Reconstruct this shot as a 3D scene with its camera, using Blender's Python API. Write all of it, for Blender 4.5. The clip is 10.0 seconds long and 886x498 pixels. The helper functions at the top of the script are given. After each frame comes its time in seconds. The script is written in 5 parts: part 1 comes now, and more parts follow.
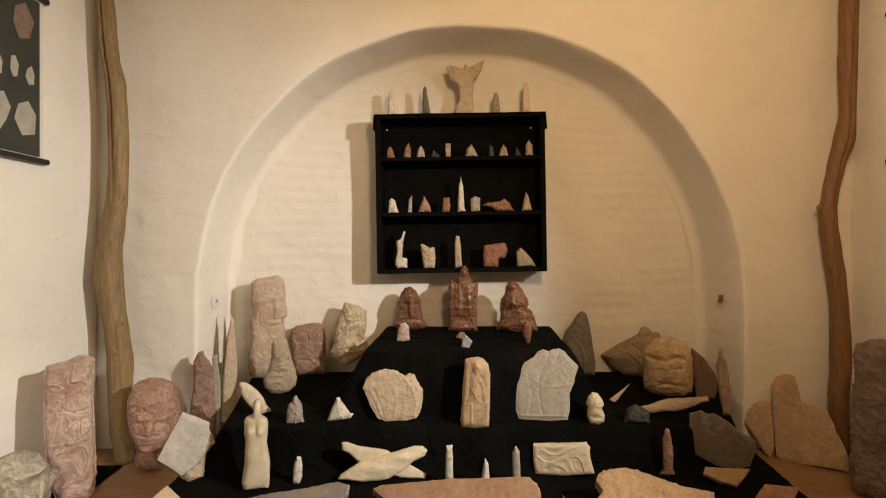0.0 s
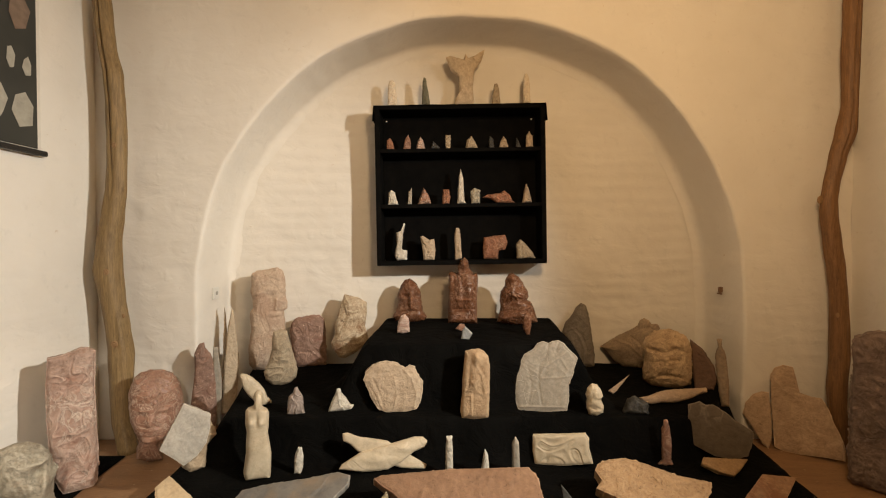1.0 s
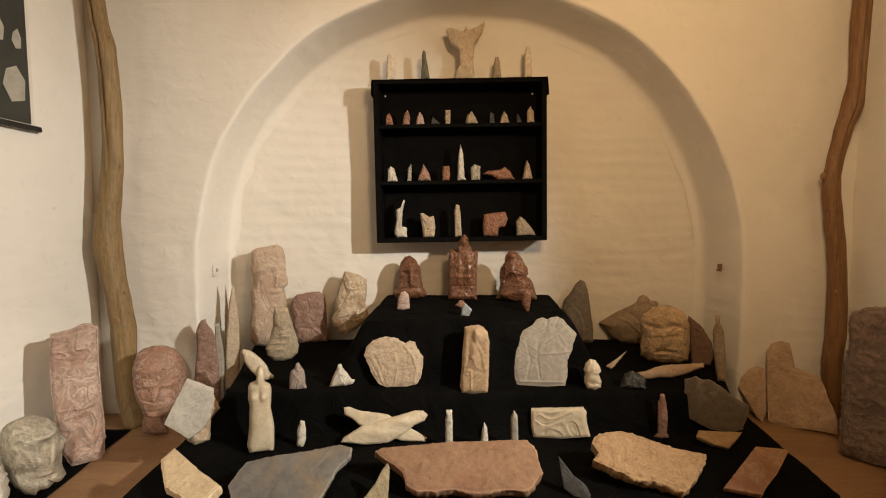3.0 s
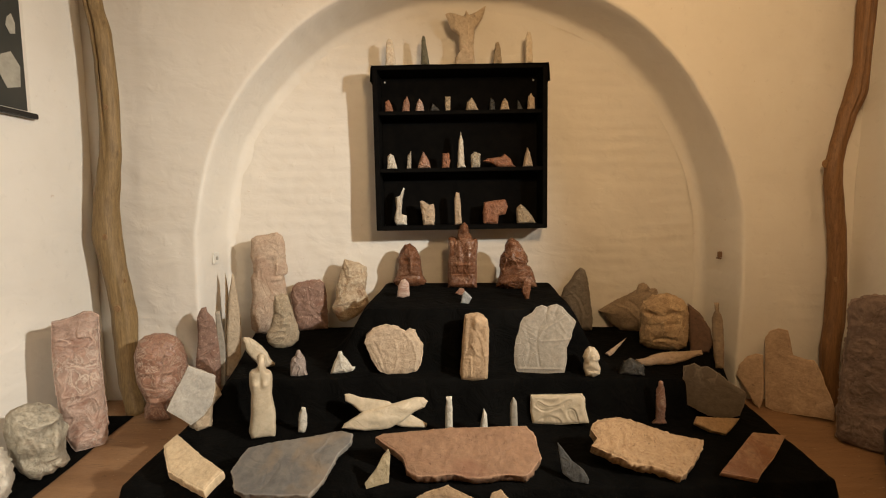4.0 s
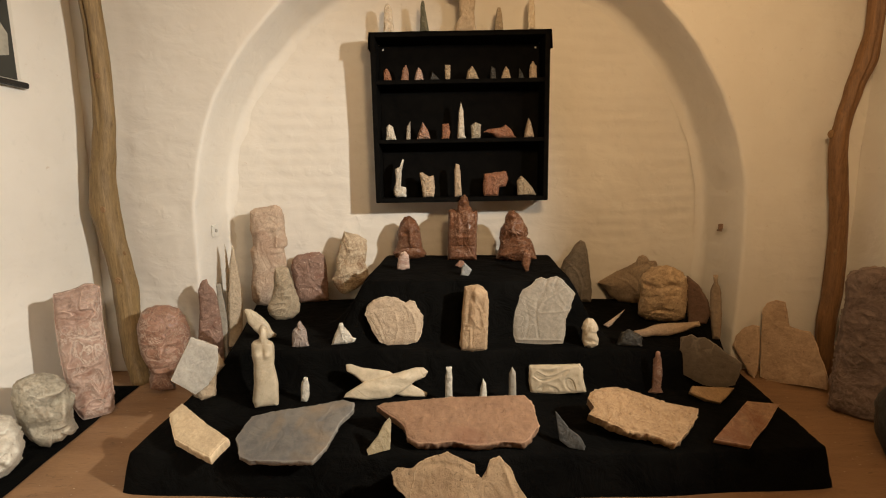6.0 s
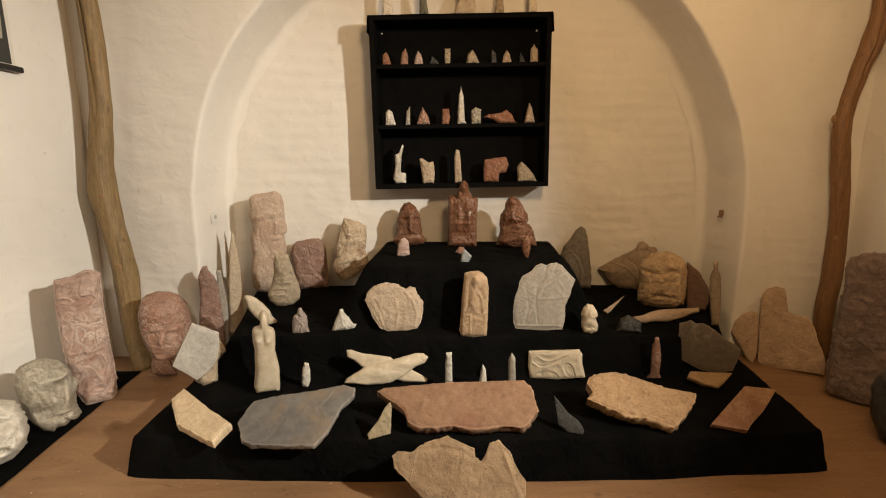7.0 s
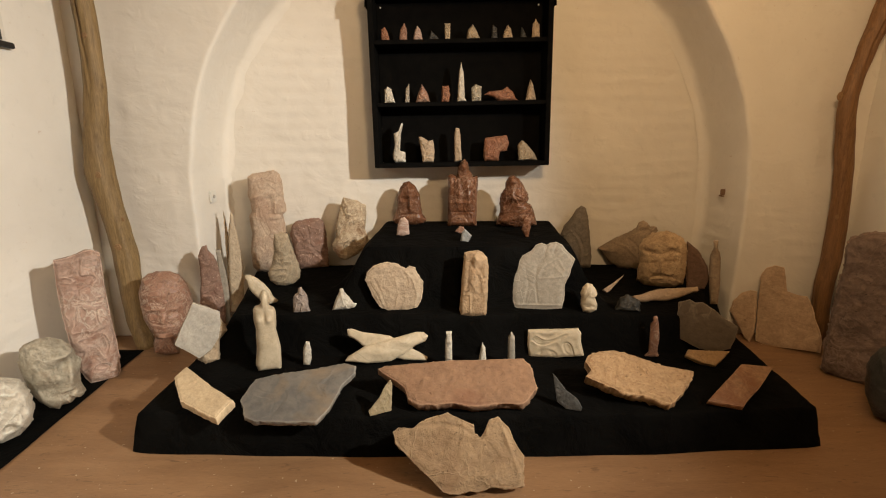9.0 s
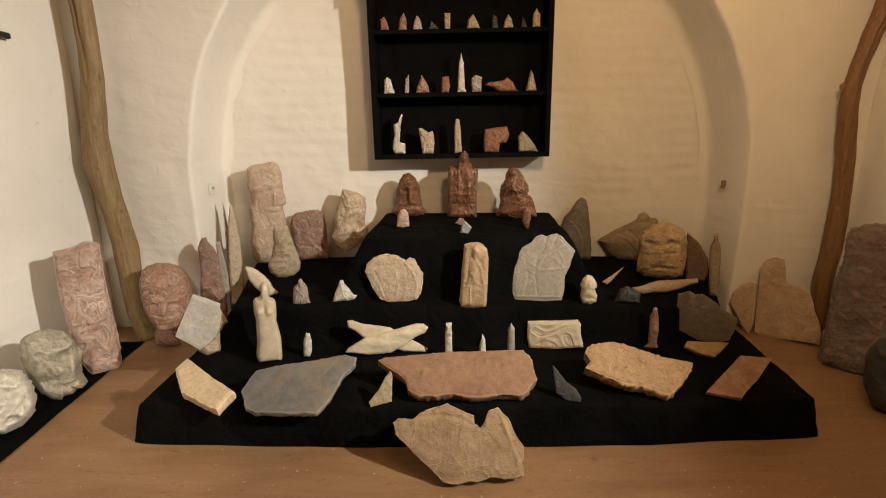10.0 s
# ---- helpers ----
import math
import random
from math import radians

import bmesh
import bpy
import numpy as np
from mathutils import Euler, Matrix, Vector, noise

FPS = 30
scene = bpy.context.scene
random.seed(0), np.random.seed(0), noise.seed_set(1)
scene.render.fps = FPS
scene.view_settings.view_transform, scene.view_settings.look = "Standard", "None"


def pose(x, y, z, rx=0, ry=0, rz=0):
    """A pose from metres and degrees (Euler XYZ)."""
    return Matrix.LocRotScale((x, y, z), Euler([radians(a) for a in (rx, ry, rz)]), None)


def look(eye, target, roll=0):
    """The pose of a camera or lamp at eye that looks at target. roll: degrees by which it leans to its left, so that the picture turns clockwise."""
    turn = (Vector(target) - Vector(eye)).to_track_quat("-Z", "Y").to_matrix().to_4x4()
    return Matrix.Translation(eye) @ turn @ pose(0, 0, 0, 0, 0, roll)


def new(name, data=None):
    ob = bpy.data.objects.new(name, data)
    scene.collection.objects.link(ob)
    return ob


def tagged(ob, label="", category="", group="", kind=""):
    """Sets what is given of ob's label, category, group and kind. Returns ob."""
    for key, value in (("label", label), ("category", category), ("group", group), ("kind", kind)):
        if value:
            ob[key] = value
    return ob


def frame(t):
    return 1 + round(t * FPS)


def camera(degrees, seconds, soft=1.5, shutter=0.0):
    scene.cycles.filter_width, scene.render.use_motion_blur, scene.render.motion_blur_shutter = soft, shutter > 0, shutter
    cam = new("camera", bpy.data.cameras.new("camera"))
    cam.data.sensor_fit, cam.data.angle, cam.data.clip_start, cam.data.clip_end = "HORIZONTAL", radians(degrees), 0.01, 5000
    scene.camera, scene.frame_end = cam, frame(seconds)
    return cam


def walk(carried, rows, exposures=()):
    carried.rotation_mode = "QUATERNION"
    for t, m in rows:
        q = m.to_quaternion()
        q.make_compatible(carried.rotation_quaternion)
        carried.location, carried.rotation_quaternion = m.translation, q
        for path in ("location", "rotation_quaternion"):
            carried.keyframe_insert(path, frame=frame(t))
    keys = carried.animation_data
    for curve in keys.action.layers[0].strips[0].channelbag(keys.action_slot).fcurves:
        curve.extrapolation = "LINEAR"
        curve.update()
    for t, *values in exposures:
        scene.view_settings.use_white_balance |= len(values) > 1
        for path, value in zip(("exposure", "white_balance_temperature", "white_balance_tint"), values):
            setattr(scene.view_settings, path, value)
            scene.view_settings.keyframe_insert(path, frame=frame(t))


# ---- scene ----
cam = camera(88.5, 10.0, soft=1.1)
# seconds, forward, height, pitch, yaw, lean
ROWS = [
    (0, 0.0000, 1.2500, 0.000, 0.004, 0.033),
    (0.5, 0.0008, 1.2496, -0.433, -0.001, 0.040),
    (1, 0.0019, 1.2491, -0.989, -0.006, 0.048),
    (1.5, 0.0030, 1.2485, -1.584, -0.011, 0.055),
    (2, 0.0043, 1.2479, -2.242, -0.017, 0.063),
    (2.5, 0.0058, 1.2471, -3.035, -0.022, 0.070),
    (4, 0.0101, 1.2448, -5.336, -0.037, 0.092),
    (4.5, 0.0114, 1.2440, -6.074, -0.042, 0.100),
    (5, 0.0129, 1.2431, -6.881, -0.047, 0.107),
    (5.5, 0.0146, 1.2420, -7.819, -0.052, 0.114),
    (7, 0.0193, 1.2389, -10.444, -0.067, 0.137),
    (7.5, 0.0205, 1.2380, -11.154, -0.072, 0.144),
    (8, 0.0215, 1.2373, -11.753, -0.077, 0.151),
    (8.5, 0.0226, 1.2365, -12.377, -0.082, 0.159),
    (9, 0.0236, 1.2357, -12.976, -0.087, 0.166),
    (9.5, 0.0245, 1.2350, -13.528, -0.092, 0.174),
    (10, 0.0253, 1.2344, -13.991, -0.097, 0.181),
]
walk(cam, [(t, pose(0, y, z, 90 + pitch, lean, yaw)) for t, y, z, pitch, yaw, lean in ROWS])

# ---- light ----
world = bpy.data.worlds.new("world")
scene.world = world
world.use_nodes = True
world.node_tree.nodes["Background"].inputs[0].default_value = (1.0, 0.8, 0.6, 1)
world.node_tree.nodes["Background"].inputs[1].default_value = 0.02
scene.view_settings.exposure = 0.0


def lamp(name, kind, eye, target, watts, colour, size, cone=0.0, blend=0.5):
    data = bpy.data.lights.new(name, kind)
    data.energy, data.color = watts, colour
    if kind == "AREA":
        data.size = size
    else:
        data.shadow_soft_size = size
    if kind == "SPOT":
        data.spot_size, data.spot_blend = radians(cone), blend
    ob = new(name, data)
    ob.matrix_world = look(eye, target)
    return ob


# a spotlight high on the right, a second one behind aimed at the stones by the side wall, a warm lamp washing the upper
# walls, and a weak warm fill, added without a source, from behind
lamp("spotlight", "SPOT", (2.43, 0.25, 2.3), (-1.75, 2.5, 0.5), 715, (1.0, 0.96, 0.87), 0.06, 70, 1.0)
lamp("spotlight", "SPOT", (0.3, -2.0, 2.6), (-1.72, 1.55, 0.1), 400, (1.0, 0.88, 0.72), 0.05, 25, 0.6)
lamp("wall_washer", "AREA", (0.6, 0.4, 2.45), (1.3, 2.85, 2.75), 39, (1.0, 0.66, 0.345), 0.4)
lamp("room_lamp", "AREA", (0.0, -2.7, 1.9), (0.4, 2.8, 1.3), 3, (1.0, 0.58, 0.28), 1.2)

# ---- materials ----


def nodes_of(name):
    m = bpy.data.materials.new(name)
    m.use_nodes = True
    t = m.node_tree
    return m, t, t.nodes["Principled BSDF"]


def link(t, a, b):
    t.links.new(a, b)


def noise_node(t, coord, scale, detail=6.0, rough=0.6, distort=0.0):
    n = t.nodes.new("ShaderNodeTexNoise")
    n.inputs["Scale"].default_value, n.inputs["Detail"].default_value = scale, detail
    n.inputs["Roughness"].default_value, n.inputs["Distortion"].default_value = rough, distort
    link(t, coord, n.inputs["Vector"])
    return n.outputs["Fac"]


def ramp(t, fac, stops):
    n = t.nodes.new("ShaderNodeValToRGB")
    e = n.color_ramp.elements
    while len(e) < len(stops):
        e.new(0.5)
    for el, (at, c) in zip(e, stops):
        el.position, el.color = at, (*c, 1)
    link(t, fac, n.inputs["Fac"])
    return n.outputs["Color"]


def mix(t, fac, a, b, kind="MIX"):
    n = t.nodes.new("ShaderNodeMix")
    n.data_type, n.blend_type = "RGBA", kind
    for sock, v in ((n.inputs[0], fac), (n.inputs[6], a), (n.inputs[7], b)):
        if isinstance(v, (int, float)):
            sock.default_value = v
        elif isinstance(v, tuple):
            sock.default_value = (*v, 1)
        else:
            link(t, v, sock)
    return n.outputs[2]


def bump(t, height, strength, distance, before=None):
    n = t.nodes.new("ShaderNodeBump")
    n.inputs["Strength"].default_value, n.inputs["Distance"].default_value = strength, distance
    link(t, height, n.inputs["Height"])
    if before:
        link(t, before, n.inputs["Normal"])
    return n.outputs["Normal"]


def place_coord(t, stretch=(1, 1, 1), shifted=True):
    """Object coordinates in metres, shifted by the object's own random number."""
    c = t.nodes.new("ShaderNodeTexCoord")
    m = t.nodes.new("ShaderNodeMapping")
    m.inputs["Scale"].default_value = stretch
    link(t, c.outputs["Object"], m.inputs["Vector"])
    if shifted:
        o = t.nodes.new("ShaderNodeObjectInfo")
        k = t.nodes.new("ShaderNodeMath")
        k.operation = "MULTIPLY"
        k.inputs[1].default_value = 37.0
        link(t, o.outputs["Random"], k.inputs[0])
        link(t, k.outputs[0], m.inputs["Location"])
    return m.outputs["Vector"]


def stone_material(name, dark, light, vein=None, amount=0.0, gloss=0.7, grain=60, patch=9, layers=False, speck=None, rub=0.24, incise=0.0, chip=0.014, crack=None, pits=0.45, stain=None):
    """Natural stone: patches, mottling and grain of colour, veins, pits and fine breaks. crack: scale, width, depth and colour of straight fine lines."""
    m, t, b = nodes_of(name)
    c = place_coord(t, (1, 1, 5) if layers else (1, 1, 1))
    big = noise_node(t, c, patch, 7, 0.65, 0.6)
    col = ramp(t, big, [(0.32, dark), (0.66, light)])
    fine = noise_node(t, c, grain, 5, 0.7)
    mid = tuple(0.5 * (x + y) for x, y in zip(dark, light))
    mottle = noise_node(t, c, patch * 3.3, 5, 0.6, 0.9)
    col = mix(t, 0.45, col, ramp(t, mottle, [(0.34, tuple(v * 0.72 for v in dark)), (0.5, mid), (0.66, tuple(min(0.85, v * 1.12) for v in light))]))
    col = mix(t, rub, col, ramp(t, fine, [(0.3, tuple(v * 0.45 for v in mid)), (0.5, mid), (0.68, tuple(min(0.9, v * 1.55) for v in mid))]))
    if stain:
        s = noise_node(t, c, patch * 0.6, 4, 0.6, 0.5)
        col = mix(t, ramp(t, s, [(0.52, (0, 0, 0)), (0.64, (0.8,) * 3)]), col, stain)
    if vein:
        w = noise_node(t, c, patch * 1.3, 8, 0.62, 1.4)
        d = t.nodes.new("ShaderNodeMath")
        d.operation = "SUBTRACT"
        d.inputs[1].default_value = 0.5
        link(t, w, d.inputs[0])
        a = t.nodes.new("ShaderNodeMath")
        a.operation = "ABSOLUTE"
        link(t, d.outputs[0], a.inputs[0])
        line = ramp(t, a.outputs[0], [(0.0, (amount,) * 3), (0.04, (0, 0, 0))])
        where = ramp(t, noise_node(t, c, patch * 0.45, 3, 0.5), [(0.38, (0.08,) * 3), (0.62, (1, 1, 1))])
        col = mix(t, mix(t, 1.0, line, where, "MULTIPLY"), col, vein)
    if crack:
        scale, width, depth, tint = crack
        v = t.nodes.new("ShaderNodeTexVoronoi")
        v.feature = "DISTANCE_TO_EDGE"
        v.inputs["Scale"].default_value = scale
        warp = t.nodes.new("ShaderNodeMix")
        warp.data_type = "VECTOR"
        warp.inputs[0].default_value = 0.09
        link(t, c, warp.inputs[4])
        bend = t.nodes.new("ShaderNodeTexNoise")
        bend.inputs["Scale"].default_value, bend.inputs["Detail"].default_value = 11, 3
        link(t, c, bend.inputs["Vector"])
        link(t, bend.outputs["Color"], warp.inputs[5])
        link(t, warp.outputs[1], v.inputs["Vector"])
        net = ramp(t, v.outputs["Distance"], [(0.0, (1, 1, 1)), (width, (0, 0, 0))])
        some = ramp(t, noise_node(t, c, scale * 0.5, 3, 0.5), [(0.4, (0, 0, 0)), (0.55, (0.6,) * 3)])
        net = mix(t, 1.0, net, some, "MULTIPLY")
        col = mix(t, net, col, tint)
    # pale ridges: some wear, and the catch of light on edges painted in
    geo = t.nodes.new("ShaderNodeNewGeometry")
    worn_glint = ramp(t, geo.outputs["Pointiness"], [(0.505, (0, 0, 0)), (0.56, (0.65,) * 3)])
    col = mix(t, worn_glint, col, tuple(min(0.8, v * 1.4 + 0.015) for v in light))
    if speck:
        s = noise_node(t, c, grain * 0.55, 3, 0.5, 0.3)
        col = mix(t, ramp(t, s, [(0.62, (0, 0, 0)), (0.7, (0.75,) * 3)]), col, speck)
    hole = noise_node(t, c, 75, 2, 0.5, 0.6)
    hole = ramp(t, hole, [(0.27, (1, 1, 1)), (0.35, (0, 0, 0))])
    if pits:
        soft_hole = mix(t, 1.0, hole, (pits, pits, pits), "MULTIPLY")
        col = mix(t, soft_hole, col, tuple(v * 0.4 for v in dark))
    link(t, col, b.inputs["Base Color"])
    r = t.nodes.new("ShaderNodeMapRange")
    r.inputs["To Min"].default_value, r.inputs["To Max"].default_value = gloss - 0.12, min(1.0, gloss + 0.15)
    link(t, mottle, r.inputs["Value"])
    link(t, r.outputs[0], b.inputs["Roughness"])
    b.inputs["Specular IOR Level"].default_value = 0.4
    n = bump(t, noise_node(t, c, 24, 7, 0.62, 0.5), 0.8, chip)
    if vein and incise:
        n = bump(t, line, abs(incise), 0.012 if incise > 0 else -0.012, n)
    if crack:
        n = bump(t, net, 0.6, depth, n)
    if pits:
        n = bump(t, hole, pits, -0.004, n)
    link(t, bump(t, fine, 0.25, 0.003, n), b.inputs["Normal"])
    return m


WHITE = stone_material("white_marble", (0.43, 0.38, 0.305), (0.64, 0.585, 0.49), (0.3, 0.26, 0.2), 0.2, 0.6, incise=-0.3)
CREAM = stone_material("cream_limestone", (0.335, 0.246, 0.165), (0.455, 0.357, 0.252), (0.234, 0.16, 0.095), 0.22, 0.75, incise=-0.3)
CREAMSMOOTH = stone_material("cream_alabaster", (0.44, 0.355, 0.24), (0.53, 0.45, 0.325), (0.36, 0.26, 0.15), 0.25, 0.5, 30, 5, rub=0.15, chip=0.003, pits=0.15)
CREAMPINK = stone_material("cream_pink_stone", (0.319, 0.219, 0.138), (0.408, 0.297, 0.198), None, 0, 0.65)
RUSTCREAM = stone_material("rusty_cream_stone", (0.34, 0.225, 0.12), (0.58, 0.485, 0.355), (0.187, 0.085, 0.034), 0.7, 0.7, 60, 11, incise=-0.5, stain=(0.22, 0.105, 0.045))
BUFF = stone_material("buff_stone", (0.4, 0.31, 0.21), (0.54, 0.44, 0.32), None, 0, 0.8)
PLASTER = stone_material("pale_chalk", (0.62, 0.52, 0.4), (0.72, 0.62, 0.49), None, 0, 0.85)
PALEGREY = stone_material("pale_grey_marble", (0.255, 0.225, 0.18), (0.345, 0.305, 0.245), (0.22, 0.19, 0.15), 0.15, 0.65, rub=0.25, chip=0.004, crack=(6, 0.012, 0.003, (0.42, 0.38, 0.31)), pits=0.15)
PANELGREY = stone_material("grey_veined_marble", (0.3, 0.275, 0.235), (0.4, 0.365, 0.31), (0.2, 0.19, 0.17), 0.35, 0.6, 60, 7, rub=0.2, chip=0.004, pits=0.2)
GREYGREEN = stone_material("grey_green_stone", (0.235, 0.205, 0.145), (0.47, 0.42, 0.33), (0.16, 0.135, 0.09), 0.4, 0.6, 70, 10, incise=-0.6, chip=0.02, stain=(0.3, 0.24, 0.17))
GREYTAN = stone_material("grey_tan_stone", (0.26, 0.199, 0.128), (0.42, 0.342, 0.238), (0.16, 0.123, 0.085), 0.35, 0.75, 90, 16, incise=-0.3)
GREYPINK = stone_material("grey_pink_stone", (0.192, 0.144, 0.12), (0.336, 0.272, 0.232), (0.48, 0.416, 0.36), 0.5, 0.6, 80, 25)
PINK = stone_material("pink_veined_marble", (0.23, 0.13, 0.095), (0.44, 0.315, 0.25), (0.72, 0.6, 0.5), 0.85, 0.5, 70, 9, incise=0.5, chip=0.01, stain=(0.26, 0.125, 0.08))
PALEPINK = stone_material("pale_pink_stone", (0.4, 0.285, 0.205), (0.52, 0.405, 0.3), (0.25, 0.13, 0.085), 0.4, 0.7, incise=-0.3, chip=0.01, stain=(0.4, 0.27, 0.19))
REDPINK = stone_material("red_pink_stone", (0.165, 0.078, 0.05), (0.36, 0.205, 0.14), (0.62, 0.47, 0.36), 0.95, 0.36, 60, 11, incise=0.5, chip=0.006)
RED = stone_material("red_stone", (0.15, 0.055, 0.028), (0.32, 0.145, 0.08), (0.5, 0.33, 0.22), 0.6, 0.55, 90, 22, incise=0.5)
REDGLOSS = stone_material("polished_red_stone", (0.078, 0.032, 0.016), (0.185, 0.08, 0.04), (0.42, 0.26, 0.17), 0.55, 0.24, 60, 14, incise=0.4, rub=0.3, chip=0.005, pits=0.2)
GRANITE = stone_material("pink_granite", (0.15, 0.083, 0.06), (0.31, 0.195, 0.145), None, 0, 0.7, 110, 12, speck=(0.5, 0.37, 0.29), stain=(0.19, 0.085, 0.055))
STRIPED = stone_material("striped_pink_stone", (0.27, 0.12, 0.085), (0.52, 0.41, 0.34), (0.6, 0.52, 0.44), 0.7, 0.6, 60, 9, True)
BLUEGREY = stone_material("blue_grey_stone", (0.16, 0.168, 0.168), (0.32, 0.328, 0.32), (0.48, 0.464, 0.432), 0.5, 0.6, 70, 25)
GREEN = stone_material("green_serpentine", (0.065, 0.068, 0.045), (0.16, 0.152, 0.105), None, 0, 0.55, 80, 20)
DARKSTONE = stone_material("dark_grey_stone", (0.12, 0.1, 0.075), (0.22, 0.18, 0.135), (0.3, 0.25, 0.19), 0.3, 0.75)
DARKTAN = stone_material("grey_brown_stone", (0.2, 0.145, 0.095), (0.34, 0.255, 0.175), (0.46, 0.37, 0.27), 0.3, 0.8)
WARMTAN = stone_material("warm_tan_stone", (0.34, 0.225, 0.14), (0.5, 0.36, 0.24), (0.24, 0.15, 0.095), 0.3, 0.8, 70, 7)
DARKBROWN = stone_material("dark_brown_stone", (0.1, 0.055, 0.035), (0.17, 0.1, 0.065), None, 0, 0.75)
TAN = stone_material("tan_rock", (0.28, 0.2, 0.12), (0.46, 0.36, 0.25), (0.2, 0.13, 0.07), 0.5, 0.85)
TANCRACK = stone_material("tan_cracked_stone", (0.4, 0.265, 0.15), (0.58, 0.43, 0.27), (0.16, 0.095, 0.05), 0.5, 0.85, 70, 9, incise=-0.5, chip=0.022, pits=0.7)
TANFLAT = stone_material("tan_sandstone", (0.255, 0.153, 0.072), (0.345, 0.223, 0.114), None, 0, 0.85, 90)
SAND = stone_material("warm_sandstone", (0.3, 0.195, 0.11), (0.43, 0.305, 0.185), (0.246, 0.151, 0.0775), 0.3, 0.75, incise=-0.6)
YELLOW = stone_material("pale_yellow_limestone", (0.42, 0.31, 0.19), (0.51, 0.395, 0.25), None, 0, 0.85, 90, 7, chip=0.008, pits=0.25)
YELLOWBROWN = stone_material("yellow_brown_stone", (0.24, 0.184, 0.104), (0.352, 0.288, 0.176), None, 0, 0.6, 60, 18)
SLATE = stone_material("blue_grey_slate", (0.105, 0.102, 0.1), (0.2, 0.18, 0.15), (0.3, 0.23, 0.16), 0.12, 0.55, 30, 5, rub=0.15, chip=0.005, pits=0.15, stain=(0.23, 0.17, 0.11))
DARKSLATE = stone_material("dark_brown_slate", (0.066, 0.05, 0.034), (0.13, 0.098, 0.068), None, 0, 0.4, 60, 6, chip=0.004, crack=(7, 0.03, 0.002, (0.36, 0.29, 0.21)), pits=0.2)
BLACKSTONE = stone_material("black_stone", (0.018, 0.018, 0.017), (0.06, 0.058, 0.052), (0.1, 0.1, 0.09), 0.3, 0.5)
PINKSLAB = stone_material("pink_sandstone", (0.2, 0.108, 0.06), (0.29, 0.173, 0.102), (0.146, 0.0727, 0.0406), 0.25, 0.85, 60, 5, chip=0.01, stain=(0.215, 0.105, 0.06))
ORANGE = stone_material("orange_limestone", (0.3, 0.18, 0.088), (0.43, 0.285, 0.155), (0.19, 0.0995, 0.0406), 0.25, 0.85, 90, 9, chip=0.018, speck=(0.25, 0.14, 0.066), incise=-0.35, pits=0.6)
BROWNSLAB = stone_material("brown_sandstone", (0.15, 0.07, 0.034), (0.36, 0.215, 0.12), (0.17, 0.066, 0.027), 0.7, 0.55, 60, 8, stain=(0.19, 0.078, 0.033))
TANSLAB = stone_material("tan_limestone", (0.235, 0.15, 0.08), (0.35, 0.243, 0.142), (0.13, 0.075, 0.035), 0.25, 0.85, 60, 6, chip=0.012, incise=-0.3, pits=0.6, stain=(0.23, 0.14, 0.075), crack=(4, 0.012, 0.006, (0.38, 0.28, 0.17)))
PURPLE = stone_material("purple_grey_stone", (0.115, 0.078, 0.062), (0.23, 0.163, 0.132), (0.33, 0.25, 0.2), 0.5, 0.75, 60, 8, incise=0.5, chip=0.024, pits=0.7, stain=(0.11, 0.074, 0.058))


def plaster_material(name, a, b2):
    m, t, b = nodes_of(name)
    c = place_coord(t, shifted=False)
    col = ramp(t, noise_node(t, c, 1.6, 6, 0.6), [(0.3, a), (0.7, b2)])
    spots = noise_node(t, c, 14, 8, 0.7, 0.4)
    col = mix(t, ramp(t, spots, [(0.25, (0.35,) * 3), (0.42, (0, 0, 0))]), col, tuple(v * 0.78 for v in a))
    bare = noise_node(t, c, 42, 3, 0.5, 0.7)
    col = mix(t, ramp(t, bare, [(0.22, (0.4,) * 3), (0.28, (0, 0, 0))]), col, (0.5, 0.36, 0.23))
    link(t, col, b.inputs["Base Color"])
    b.inputs["Roughness"].default_value = 0.8
    b.inputs["Specular IOR Level"].default_value = 0.35
    # brush strokes and brick courses run level, with trowel lumps and small blisters over them
    level = place_coord(t, (1.0, 1.0, 4.5), False)
    n = bump(t, noise_node(t, level, 1.9, 2, 0.4, 0.4), 0.22, 0.03)
    flat = place_coord(t, (1, 1, 1.5), False)
    n = bump(t, noise_node(t, flat, 5.5, 4, 0.5, 0.5), 0.34, 0.025, n)
    blister = ramp(t, noise_node(t, c, 12, 2, 0.4, 0.3), [(0.64, (0, 0, 0)), (0.76, (1, 1, 1))])
    n = bump(t, blister, 0.22, 0.006, n)
    n = bump(t, noise_node(t, c, 38, 5, 0.6), 0.12, 0.004, n)
    link(t, n, b.inputs["Normal"])
    return m


LIME = plaster_material("limewash_plaster", (0.72, 0.675, 0.6), (0.79, 0.75, 0.68))


def cloth_material():
    m, t, b = nodes_of("black_cloth")
    c = place_coord(t, shifted=False)
    col = ramp(t, noise_node(t, c, 5, 5), [(0.3, (0.0024, 0.0024, 0.0022)), (0.7, (0.0054, 0.0051, 0.0045))])
    lint = noise_node(t, c, 160, 2, 0.5)
    col = mix(t, ramp(t, lint, [(0.74, (0, 0, 0)), (0.78, (0.5,) * 3)]), col, (0.016, 0.015, 0.014))
    link(t, col, b.inputs["Base Color"])
    b.inputs["Roughness"].default_value = 0.95
    b.inputs["Specular IOR Level"].default_value = 0.04
    n = bump(t, noise_node(t, c, 7, 5, 0.6, 0.8), 0.9, 0.03)
    link(t, bump(t, noise_node(t, c, 420, 2), 0.25, 0.001, n), b.inputs["Normal"])
    return m


CLOTH = cloth_material()


